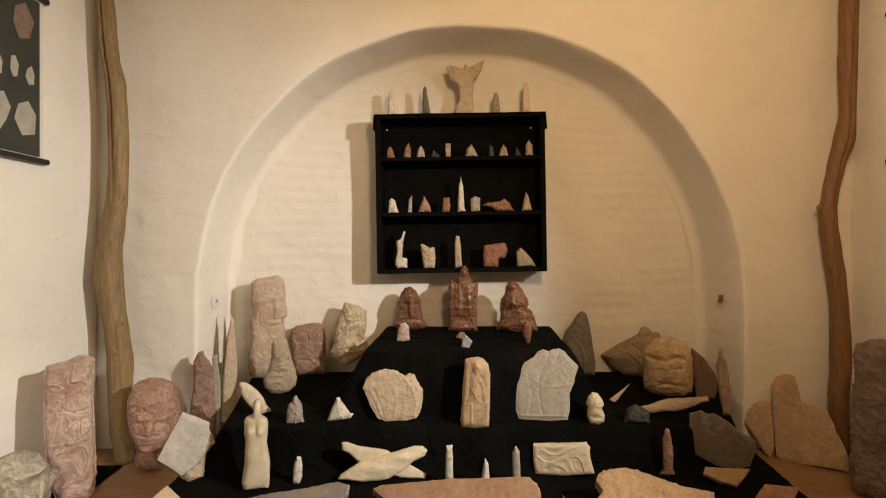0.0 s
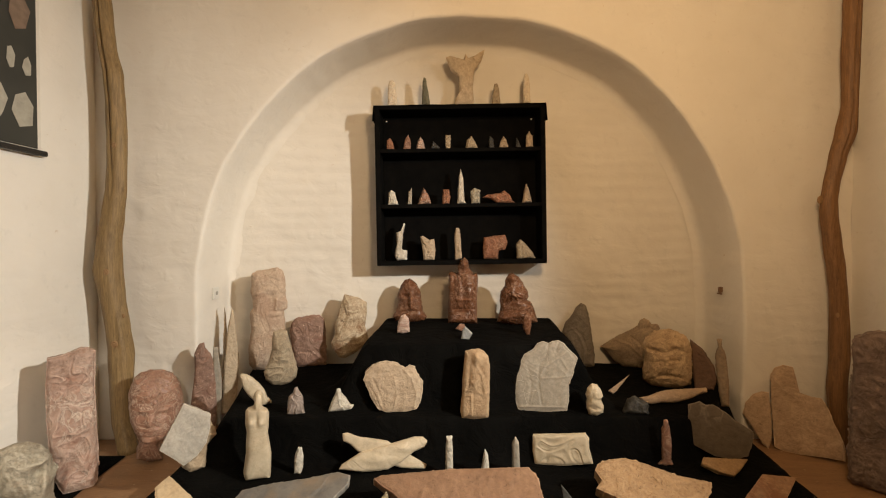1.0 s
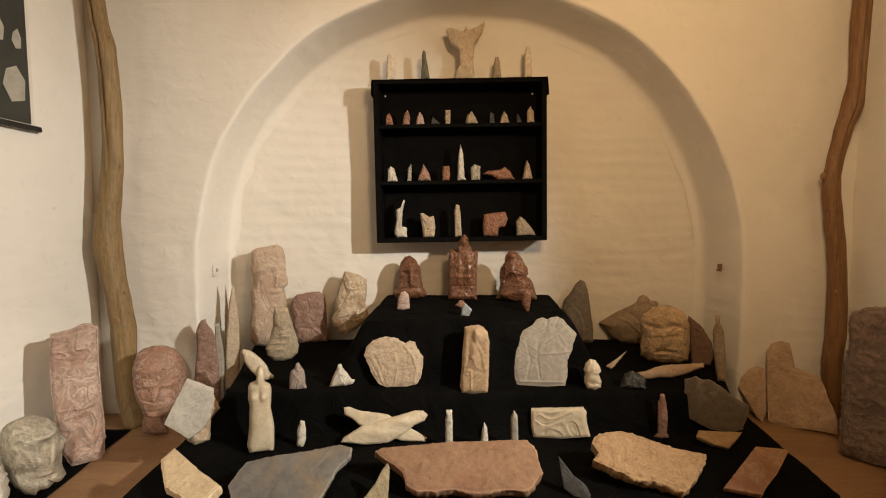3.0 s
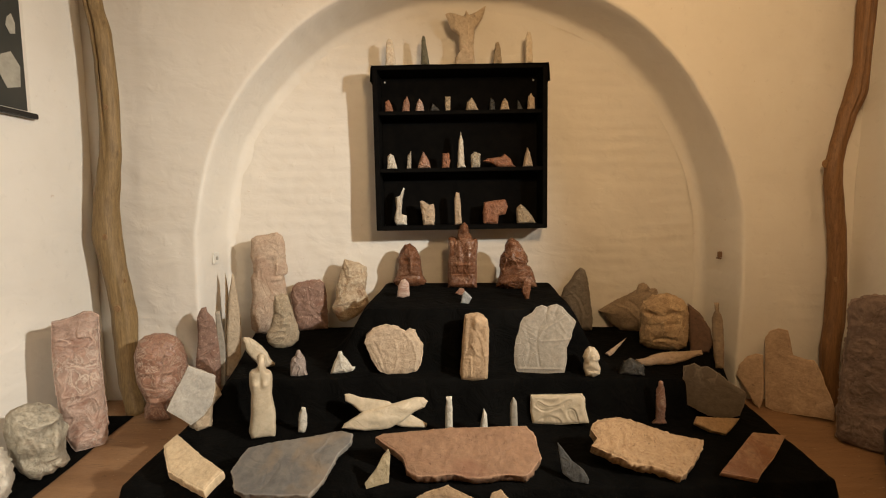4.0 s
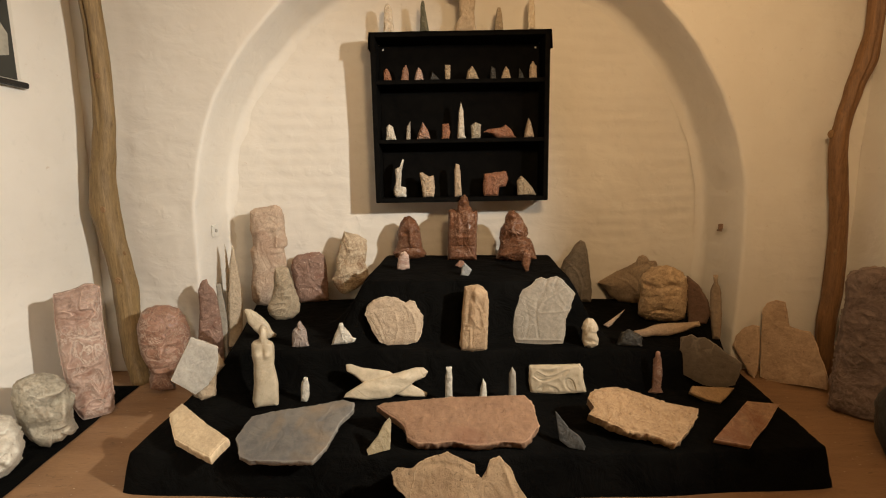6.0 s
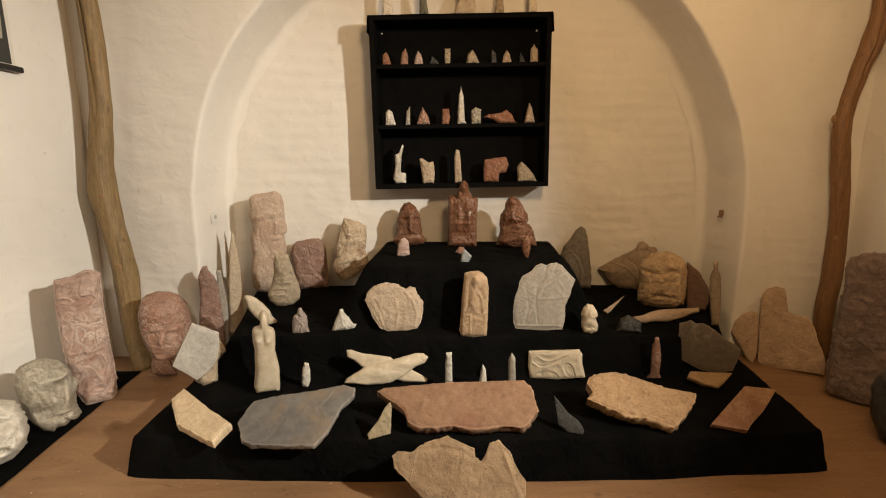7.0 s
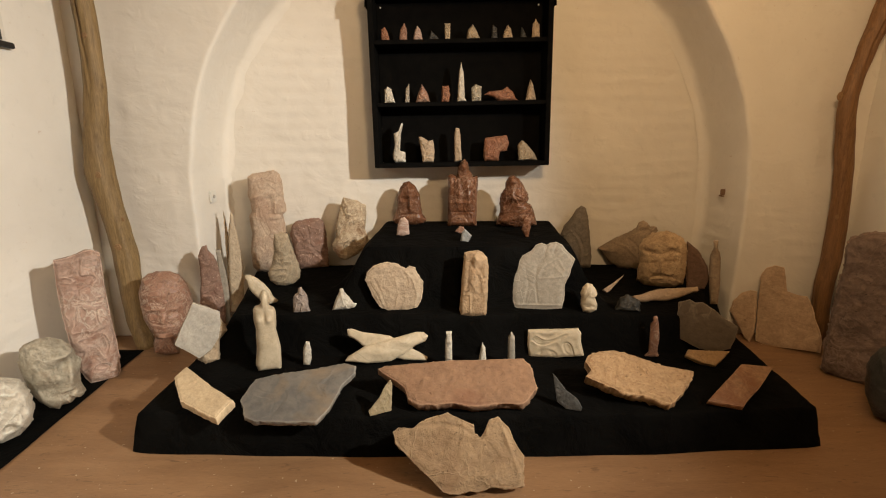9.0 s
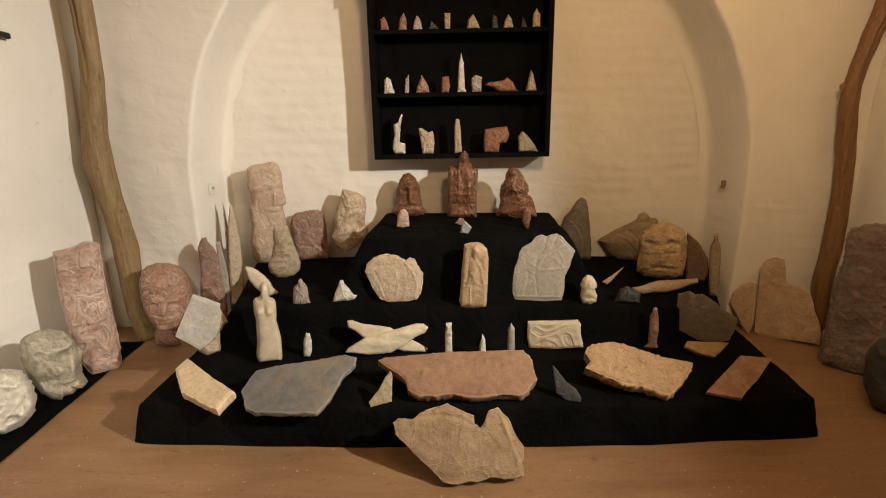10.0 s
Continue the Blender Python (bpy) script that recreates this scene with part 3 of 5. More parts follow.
def solid(outline, thick, rounded, rough, seed, count=0, bumps=(), carve=0.0, strokes=()):
    """A stone with the given front outline (centimetres across and up): its faces swell and its edges are broken.
    rounded: 0 a flat slab, 1 a boulder. rough: the depth of chips in centimetres. bumps: across, up, radii and height of carving. strokes: width, height and line of a carved ridge or groove."""
    pts = [(u / 100, v / 100) for u, v in outline]
    us, vs = [p[0] for p in pts], [p[1] for p in pts]
    w, h = max(us) - min(us), max(vs) - min(vs)
    count = count or int(max(80, min(280, (w + h) * 380)))
    rim = resample(pts, count)
    count = len(rim)
    soften = 0.08 + 0.3 * rounded
    rim = [(1 - soften) * p + soften * 0.5 * (rim[i - 1] + rim[(i + 1) % count]) for i, p in enumerate(rim)]
    mu, mv = sum(p.x for p in rim) / count, sum(p.y for p in rim) / count
    spread = np.cov(np.array([tuple(p) for p in rim]).T)
    val, vec = np.linalg.eigh(spread)
    long_way = Vector(vec[:, 1])
    half = max(0.0, 1.5 * (math.sqrt(val[1]) - math.sqrt(val[0])))
    mid = Vector((mu, mv))
    spine = [mid + long_way * max(-half, min(half, (p - mid).dot(long_way))) for p in rim]
    t = thick / 100
    front = [1 - (1 - i / 38) ** 1.25 for i in range(38)] if strokes else [1 - (1 - i / 22) ** 1.3 for i in range(22)]
    behind = [0.0, 0.3, 0.55, 0.75, 0.88, 0.96]
    power = 2.2 + 14 * (1 - rounded) ** 3
    facets = min(1.0, max(0.0, rough - 0.1) * 1.6) if rounded > 0.2 else 0.0
    keep = 0.78 * (1 - rounded) ** 2 + 0.1
    rings = [(r, -1) for r in front] + [(1.0, -0.8), (1.0, 0.0), (1.0, 0.8)] + [(r, 1) for r in behind[::-1]]
    zoom = max(1.0, min(3.5, 0.3 / max(w, h)))
    shift, ro, verts = Vector((seed * 3.7, seed * 1.3, seed * 2.9)), rough / 100, []
    for r, side in rings:
        swell = max(keep, math.sqrt(max(0.0, 1 - r**power)))
        if r == 1.0:
            swell = keep
        for p, s in zip(rim, spine):
            q = s.lerp(p, r)
            y = side * swell * t / 2
            n = Vector((q.x, y, q.y)) * zoom + shift
            chip = lumps(n, 9, 4)
            if r == 1.0:
                out = (p - s).normalized()
                q = q + out * ro * (0.5 * chip + 0.7 * noise.noise(n * 45) + 0.5 * noise.noise(n * 110))
                y += ro * (0.5 * noise.noise(n * 30) + 0.4 * noise.noise(n * 80))
            else:
                y += (-1 if side < 0 else 1) * ro * (0.55 * chip * (0.25 + 0.75 * rounded) + 0.25 * noise.noise(n * 40) + 0.35 * abs(noise.noise(n * 16)) * min(1, rounded * 1.5))
                if facets:
                    d, _ = noise.voronoi(n * 14)
                    y += (-1 if side < 0 else 1) * ro * 0.9 * (0.35 - min(0.7, d[0] * 1.6)) * facets * (1 - r**6)
            if side < 0 and r < 1.0 and carve:
                g = n * 13 + Vector((noise.noise(n * 8), noise.noise(n * 8 + Vector((5, 5, 5))), noise.noise(n * 8 - Vector((3, 7, 1))))) * 1.2
                cut = noise.noise(g)
                y -= carve / 100 * (0.5 - abs(cut) * 2.2 - 0.9 * math.exp(-((cut - 0.22) / 0.07) ** 2)) * (1 - r**5)
            if side < 0 and r < 1.0:
                for bu, bv, ru, rv, d in bumps:
                    e = ((q.x * 100 - bu) / ru) ** 2 + ((q.y * 100 - bv) / rv) ** 2
                    if e < 9:
                        y -= d / 100 * math.exp(-e)
                for wide, high, line in strokes:
                    y -= high / 100 * math.exp(-((from_line(q * 100, line) / wide) ** 2))
            verts.append(Vector((q.x, y + t / 2, max(q.y, min(vs)))))
    faces = grid_faces(len(rings), count, 0, True)
    return verts, faces


def welded(ob):
    bm = bmesh.new()
    bm.from_mesh(ob.data)
    bmesh.ops.remove_doubles(bm, verts=bm.verts, dist=0.0008)
    bm.to_mesh(ob.data)
    bm.free()
    return ob


SEEDS = iter(range(1, 1000))


def stone(name, label, category, group, material, at, lean, yaw, thick, rounded, rough, outline, carve=0.0, bumps=(), extra=(), strokes=()):
    """A carved stone or slab standing at a place, leaning back by some degrees. extra: more solids of the same piece."""
    verts, faces = solid(outline, thick, rounded, rough, next(SEEDS), bumps=bumps, carve=carve, strokes=strokes)
    for line, th, ro, forward in extra:
        v2, f2 = solid(line, th, ro, rough, next(SEEDS))
        k = len(verts)
        verts += [v + Vector((0, -forward / 100, 0)) for v in v2]
        faces += [tuple(i + k for i in f) for f in f2]
    ob = welded(mesh_object(name, verts, faces, material))
    ob.matrix_world = pose(*at, -lean, 0, yaw)
    return tagged(ob, label, category, group)


stone("carved_boulder", "white marble boulder carved as a rough head on black cloth", "sculpture", "", WHITE, (-1.801, 1.654, 0.010), 4, 47, 26, 0.9, 1.2,
      [(-4.8, 23.7), (-0.2, 26.6), (4.8, 26.8), (9.5, 24.3), (12.1, 18.8), (12.5, 10.7), (10.6, 5), (6.3, 1.1), (-0, 0), (-6.1, 3.3), (-7.3, 13.9)], 0.9, [(5.1, 19.3, 3.3, 1.9, -3.4), (7.7, 9.1, 2.4, 3.3, 2.55), (3.3, 8.7, 2.3, 1.4, -2.55), (10.2, 13.1, 1.4, 2.4, 1.7)])
stone("carved_skull", "grey-green stone carved like a weathered skull on black cloth", "sculpture", "", GREYGREEN, (-1.776, 1.913, 0.010), 3, 43, 22, 0.9, 0.8,
      [(-9.7, 31.6), (-7.5, 34.2), (-3.1, 35.5), (1.8, 34.9), (6.1, 32.1), (8.6, 28.5), (9.7, 23.9), (11.4, 20.4), (9.7, 15.1), (9.8, 9.2), (10.8, 5.3), (9.2, 3.2), (7.1, 3.8), (4.7, 1.5), (0.9, 1.6), (-0.1, -0), (-3.6, 2), (-6.9, 7.1), (-9, 13.5), (-10.3, 20.9), (-10.6, 27)], 0.4, [(4.6, 23.0, 2.4, 2.4, -3.74), (9.9, 21.2, 1.7, 1.9, -3.06), (6.4, 17.1, 1.4, 3.3, 2.55), (-2.8, 12.3, 4.3, 3.2, -3.4), (3.6, 9.3, 3.3, 1.1, -2.04), (5.4, 27.6, 5.9, 1.4, 1.7)])
stone("carved_stele", "tall pinkish marble stele with pale veins leaning by the wall", "sculpture", "", PINK, (-1.794, 2.230, 0.010), 5, 39, 11, 0.25, 0.7,
      [(-12, 67), (-10, 67.3), (-6.7, 67.6), (-2.7, 68.7), (0.9, 70.2), (3.9, 70.1), (6.9, 68.1), (6.7, 60.4), (6.5, 51.3), (6.7, 40.5), (7, 29.6), (7.4, 20.1), (7.4, 10.5), (7, 2.7), (5.4, 0.3), (1.7, 0.2), (-3.1, 0), (-6.7, 0.3), (-8, 2.9), (-9.9, 8.2), (-11.2, 17.7), (-12.1, 27.9), (-12.7, 37.5), (-12.5, 45.7), (-12.8, 52.2), (-12.4, 60.8)], 0.8, [(-0.4, 59.2, 5.8, 4.0, 1.19), (-1.0, 32.3, 5.3, 8.8, 1.36), (-4.1, 64.2, 2.8, 2.3, 1.02)],
      strokes=[(0.8, 0.35, [(-10.8, 57.9), (-6.3, 58.5), (-0.7, 58.4), (5.7, 56.9)]), (0.8, 0.3, [(-11, 52.2), (-11.2, 40.6), (-12.8, 31.6)]), (0.8, 0.35, [(-2.6, 43), (2, 38.9), (5.7, 33.5), (7.2, 26.3)]), (0.8, -0.25, [(-4.8, 52.4), (-4.9, 39.1), (-4.2, 29.9), (-4.9, 21)]), (0.8, 0.3, [(-7.1, 6.4), (-4.2, 11.6), (-4.5, 18.4)]), (0.8, 0.3, [(-3.8, 4.7), (1.6, 8.2), (4.6, 15.1), (6.4, 24)]), (0.9, 0.4, [(-1.9, 66.5), (0.6, 64.6), (-0.2, 61.8), (3, 59.8), (5.1, 63.9)]), (0.8, 0.35, [(-5.4, 65.6), (-4.2, 62.5), (-6.2, 59.1)]), (1.2, -0.25, [(-10.2, 64.1), (-6.7, 64.4), (-7.6, 60.2)])])
stone("head_sculpture", "glossy red stone head with a carved headband", "sculpture", "", REDPINK, (-1.630, 2.471, 0.000), 2, 33, 20, 0.85, 0.35,
      [(-5, 48.7), (-1.5, 51.2), (3.7, 52.1), (9.3, 51.2), (14.2, 48), (17.2, 42.3), (18.7, 36), (18.8, 28.8), (17.1, 23), (13.5, 17.3), (9.1, 12.9), (6.7, 9.9), (7.1, 4.4), (8.7, -0), (1.1, 0.9), (-4.3, 3.7), (-4.1, 9), (-2.5, 13.2), (-5, 18.7), (-7, 25.4), (-7.6, 32.3), (-7.5, 40.8)], 0.15, [(2.4, 25.0, 1.7, 4.7, 2.14), (-2.1, 29.5, 2.7, 1.7, -1.07), (7.8, 28.2, 2.7, 1.7, -1.07), (-1.8, 31.6, 3.7, 1.0, 0.71), (8.1, 30.6, 3.7, 1.0, 0.71), (2.5, 16.8, 5.4, 1.0, -0.83), (2.2, 14.7, 4.4, 1.0, 0.71), (3.8, 39.9, 11.4, 1.7, 0.59), (-4.3, 21.9, 2.7, 3.0, 0.59), (9.2, 20.4, 2.7, 3.1, 0.59)],
      strokes=[(0.7, 0.35, [(-5.2, 42.3), (-3.1, 46.2), (1.7, 48.4), (8.6, 47.9), (13.9, 43.9), (15.6, 38.5)]), (0.5, -0.2, [(-4.2, 41.1), (-1.5, 43.9), (4.1, 45), (9.6, 43.7), (12.9, 40)]), (0.4, -0.2, [(1.7, 48), (1.9, 45)]), (0.4, -0.2, [(5.3, 48.4), (5.5, 45)]), (0.4, -0.2, [(9.4, 47.7), (9.3, 44)]), (0.4, -0.2, [(12.8, 44.8), (11.4, 42)]), (0.8, 0.4, [(-3.2, 37.9), (0.4, 38.6), (3.2, 36.4)]), (0.8, 0.4, [(6.8, 36), (10.3, 37.4), (13.6, 35.7)]), (0.6, 0.25, [(-2.9, 33.9), (-0.6, 34.4), (1.7, 32.9)]), (0.6, 0.25, [(7.5, 32.5), (10.2, 33), (12.6, 31.5)]), (1.1, 0.8, [(5, 35.3), (4.5, 30), (3.8, 26.7)]), (0.5, -0.35, [(-0.5, 22.5), (3.1, 22.8), (7.5, 21.4)]), (0.6, 0.25, [(-0.1, 20.8), (3.2, 20.7), (7.1, 20.1)]), (1, -0.25, [(-2.9, 28.5), (-1.8, 23.2), (-1.2, 18.9)]), (0.5, 0.25, [(1.1, 13.9), (3.3, 8.1), (4.1, 4.4)])])
stone("marble_tablet", "pale grey marble panel propped on a rough tan rock", "sculpture", "", PANELGREY, (-1.203, 2.051, 0.225), 4, 30, 3, 0.02, 0.25,
      [(2.4, 27.8), (13.5, 21), (13.1, 15), (11.5, 8.1), (7.8, 3.2), (2.1, -0.3), (-2.3, 4.1), (-7.4, 8.7), (-3.9, 15.7), (-0.5, 22)], 0.15)
stone("tan_rock", "rough tan rock behind a pale marble panel", "stone", "", TAN, (-1.178, 2.111, 0.155), 2, 29, 9, 0.6, 1,
      [(7.1, 25.9), (11.1, 16.1), (7, 11.6), (5.8, 1.1), (-0.7, 0), (-4.9, 5.3), (0.6, 17.5)], 0.15)
stone("carved_figure", "dull red stone figure with a narrow neck", "figurine", "", GRANITE, (-1.415, 2.700, 0.000), 3, 28, 5, 0.6, 0.4,
      [(-3.1, 63.5), (-0.6, 63.9), (-0, 60.7), (2.5, 57.2), (4, 52.7), (4.6, 45.4), (5.5, 38), (5.8, 27), (4.8, 4.7), (-10.2, 7.8), (-7.9, 29.2), (-6, 43.3), (-5.6, 50.4), (-5.9, 57.5), (-4.6, 60.8)], 0.4)
stone("stone_shard", "small grey stone shard leaning by the arch", "stone", "", PALEGREY, (-1.385, 2.820, 0.000), 3, 26, 3, 0.3, 0.4,
      [(-4.3, 58.6), (-1.4, 58.7), (-0.9, 52.4), (0, 44.9), (0.7, 37.3), (0.7, 29.8), (-0.1, 8.9), (-6, 10), (-4.2, 30.5), (-4, 39.8), (-4, 50.9)], 0.15)
stone("stone_shard", "tall thin buff stone shard leaning against the niche wall", "stone", "", BUFF, (-1.375, 2.930, 0.000), 4, 25, 4, 0.3, 0.5,
      [(0.9, 81), (2.1, 79.1), (2.8, 71.9), (4, 60.4), (4.9, 50.7), (4.9, 43), (3.1, 11.8), (-5.2, 13.2), (-4.1, 30.5), (-3.6, 44), (-1.4, 66.6)], 0.15)
stone("stone_shard", "very thin buff stone shard leaning beside a buff one", "stone", "", BUFF, (-1.440, 2.980, 0.000), 4, 25, 2, 0.2, 0.4,
      [(0.3, 81.9), (1.2, 76.2), (1.9, 63.5), (2.1, 49.9), (1.8, 34.3), (0.5, 10.6), (-3.6, 11.3), (-1, 42.5), (-0, 65.6)], 0.1)
stone("carved_column", "tall pale pink stone column carved with a face", "sculpture", "", PALEPINK, (-1.249, 3.062, 0.362), 2, 22, 13, 0.55, 0.6,
      [(-3.8, 66.5), (-0.8, 68.3), (7.2, 69.6), (12.8, 71), (16.3, 68.6), (17.8, 63.9), (18.1, 57.2), (18.1, 50.9), (19.6, 46), (19.3, 42), (16.9, 40.1), (17.7, 34.1), (18, 27.9), (15.8, 23.2), (16.7, 13.7), (14.3, 1.6), (5.8, -0), (-3.4, 1.4), (-6, 5.7), (-6, 15.8), (-4.3, 27.6), (-4.7, 31.6), (-4.8, 39.5), (-3.1, 43.3), (-3.4, 49.1), (-4.4, 54.2)], 0.3, [(12.4, 47.5, 2.2, 5.9, 1.22), (7.9, 52.2, 2.6, 1.8, -0.77), (17.0, 52.5, 2.2, 1.9, -0.77), (12.1, 55.7, 7.4, 1.5, 0.69), (11.6, 38.3, 3.7, 1.1, 0.77), (11.4, 40.9, 3.7, 0.7, -0.61), (1.1, 48.9, 2.9, 14.6, 0.46), (10.6, 66.6, 8.0, 2.2, 0.46)],
      strokes=[(1, 0.45, [(-3.5, 52.2), (2.4, 54.2), (9.5, 53.1), (17.6, 54.3)]), (0.9, -0.35, [(-0.6, 62.7), (6.7, 64.4), (13, 61.5)]), (0.7, -0.3, [(7.9, 61.7), (11.6, 57.7), (16, 52.4)]), (1, -0.5, [(7, 48.6), (9.2, 48.9)]), (1, -0.5, [(14.3, 49), (16.6, 49.3)]), (0.9, 0.6, [(12.1, 49.1), (11.6, 42.1)]), (0.8, -0.5, [(9, 36.3), (16.5, 37.1)]), (0.9, 0.4, [(8.5, 39.5), (17, 39.8)]), (1, -0.4, [(1, 45.4), (1.5, 33.7), (4, 27.6)]), (1.2, 0.4, [(-3, 39.8), (-2.2, 31.2)])])
stone("carved_bust", "grey mottled stone bust with a pointed top", "sculpture", "", GREYTAN, (-0.988, 2.741, 0.362), 0, 20, 10, 0.9, 0.7,
      [(-3.4, 33.9), (1.3, 34.6), (4.5, 33.4), (5.8, 27.8), (7.7, 20.4), (9.4, 14), (10.5, 9.1), (9.8, 4.3), (5.8, 0.9), (0.6, -0), (-4.4, 0.9), (-8.1, 4.3), (-9.1, 9.2), (-6.7, 14.4), (-4.6, 21.5), (-4.4, 28.6)], 0.4, [(1.2, 19.1, 1.8, 3.5, 0.85), (-1.8, 22.3, 1.8, 1.4, -0.68), (4.8, 21.7, 1.8, 1.4, -0.68), (0.6, 11.1, 2.8, 1.1, -0.59)])
stone("carved_block", "dark pink granite block with a carved face", "sculpture", "", GRANITE, (-0.960, 3.162, 0.362), 3, 17, 11, 0.5, 0.8,
      [(-9.2, 32), (-6, 34.7), (1.8, 35.9), (9.7, 36.3), (12.7, 33.7), (13.9, 26.6), (14.2, 18.3), (14.5, 7.8), (14.5, 0.2), (5.7, 0), (-4.2, 0.8), (-8.3, 3.3), (-8.9, 11.6), (-9.6, 19.8), (-10.3, 26)], 0.3, [(1.5, 21.2, 2.4, 4.9, 0.85), (-4.0, 24.8, 3.2, 2.0, -0.68), (6.1, 25.0, 3.3, 2.0, -0.68), (-1.2, 11.0, 6.6, 1.0, -0.68)],
      strokes=[(0.9, 0.5, [(-8.3, 27.1), (-5.2, 21.3), (-8.7, 15), (-5.9, 10.7), (0.7, 10.3)]), (0.9, -0.45, [(1.4, 29.8), (2.7, 18.3), (12.2, 5.2)]), (0.8, 0.4, [(1.6, 13.5), (8.4, 8), (13.3, 3.5)])])
stone("relief_stone", "cream stone with a rusty rim and a carved female torso", "sculpture", "", RUSTCREAM, (-0.666, 3.071, 0.450), 8, 12, 10, 0.5, 0.8,
      [(-0, 43.9), (3.8, 43), (10.3, 40.9), (15.3, 38), (15, 30), (13.8, 22.1), (15.2, 16.8), (15.8, 12), (12.9, 8.1), (6.8, 3.2), (-0.4, 0), (-4.2, 1), (-7.8, 7.2), (-9.1, 11.2), (-5.8, 16.9), (-6.3, 22.9), (-4.5, 30.7), (-2.7, 36.5)], 0.3, [(4.8, 32.4, 4.6, 7.8, 2.04), (3.1, 15.0, 6.2, 5.5, 2.38), (6.3, 24.6, 3.1, 2.3, -0.68)],
      strokes=[(0.9, -0.45, [(-1.9, 37.7), (0.9, 30.5), (-0.2, 22.7), (-4.3, 17)]), (0.9, -0.4, [(7.4, 38.9), (12.5, 32.1), (11.3, 21.5)]), (1.2, 0.5, [(1.3, 40.3), (3.4, 36.3)]), (0.8, 0.35, [(-4.4, 13.1), (3.3, 14.7), (10.9, 11.2)])])
stone("head_sculpture", "glossy brown-red pointed stone head on the top tier", "sculpture", "top tier", REDGLOSS, (-0.221, 3.086, 0.690), 0, 4, 12, 0.85, 0.4,
      [(-0.4, 30.3), (3.8, 27.2), (6.9, 21.3), (7.6, 13.5), (8.7, 7.5), (11.4, 3.5), (9.4, 1.1), (3.5, 0), (-3.2, 0.1), (-10.3, 1), (-12.2, 3.8), (-10.1, 7.8), (-8.4, 13.7), (-8.7, 19.5), (-6.6, 25.3), (-3.9, 29.2)], 0.4, [(0.7, 15.6, 1.5, 5.0, 2.55), (-3.4, 18.7, 2.3, 1.5, -1.53), (5.0, 18.6, 2.3, 1.5, -1.53), (0.5, 7.8, 3.9, 1.2, -1.19), (0.9, 24.3, 4.6, 2.3, 1.36)],
      strokes=[(0.8, 0.45, [(-7, 20), (-3.9, 25.7), (0, 28.7), (4.1, 24.9), (6.4, 18.7)]), (0.8, -0.4, [(-5.2, 18), (-2.1, 18.4)]), (0.8, -0.4, [(1.4, 18.3), (4.8, 17.9)]), (0.8, 0.6, [(-0.1, 21), (-0.3, 12.1)]), (0.7, -0.4, [(-3.8, 7.9), (-0.3, 9), (3.5, 7.8)]), (0.8, 0.3, [(-8.5, 5.6), (-5.5, 2.4)])])
stone("seated_sculpture", "glossy brown-red seated stone figure on a throne", "sculpture", "top tier", REDGLOSS, (0.135, 3.030, 0.690), 0, -3, 12, 0.4, 0.3,
      [(-10.3, 0.4), (-9.9, 14.6), (-9.9, 29.8), (-9.9, 34.3), (-7.3, 35.4), (-6.1, 32.4), (-4.3, 33.5), (-3.5, 39.1), (-1.7, 42.8), (0.9, 45), (3.2, 42.4), (3.9, 38), (5.8, 35.4), (7, 31.7), (9.2, 34.3), (10, 31.7), (9.4, 18.5), (9.2, 5.1), (9.6, 0.5), (-1.5, 0)], 0.45, [(0.5, 40.8, 2.6, 3.0, 3.06), (0.5, 30.9, 4.5, 5.3, 1.7), (-2.4, 21.5, 1.9, 6.1, 2.04), (4.0, 21.5, 1.9, 6.1, 2.04), (0.6, 17.0, 5.3, 1.1, 1.36), (0.7, 8.1, 6.9, 3.1, -1.36), (-8.1, 29.0, 1.5, 5.3, 1.36), (8.8, 29.0, 1.5, 5.3, 1.36)],
      strokes=[(0.8, 0.45, [(-5, 31.9), (-5, 19.5), (-2.7, 12.7)]), (0.8, 0.45, [(6.2, 31.9), (5.2, 19.5), (2.6, 12.7)]), (0.8, -0.4, [(-0.1, 18.8), (-0, 12)]), (0.7, -0.4, [(-7.2, 10.4), (7.1, 10.5)]), (0.8, 0.4, [(-8.7, 31.9), (-8.3, 11.2)]), (0.8, 0.4, [(8.4, 31.9), (8.3, 11.2)]), (0.7, 0.3, [(-6.4, 3.5), (7.2, 3.6)]), (0.6, -0.3, [(-1.6, 31.9), (-0.5, 24.4), (1.7, 31.9)])])
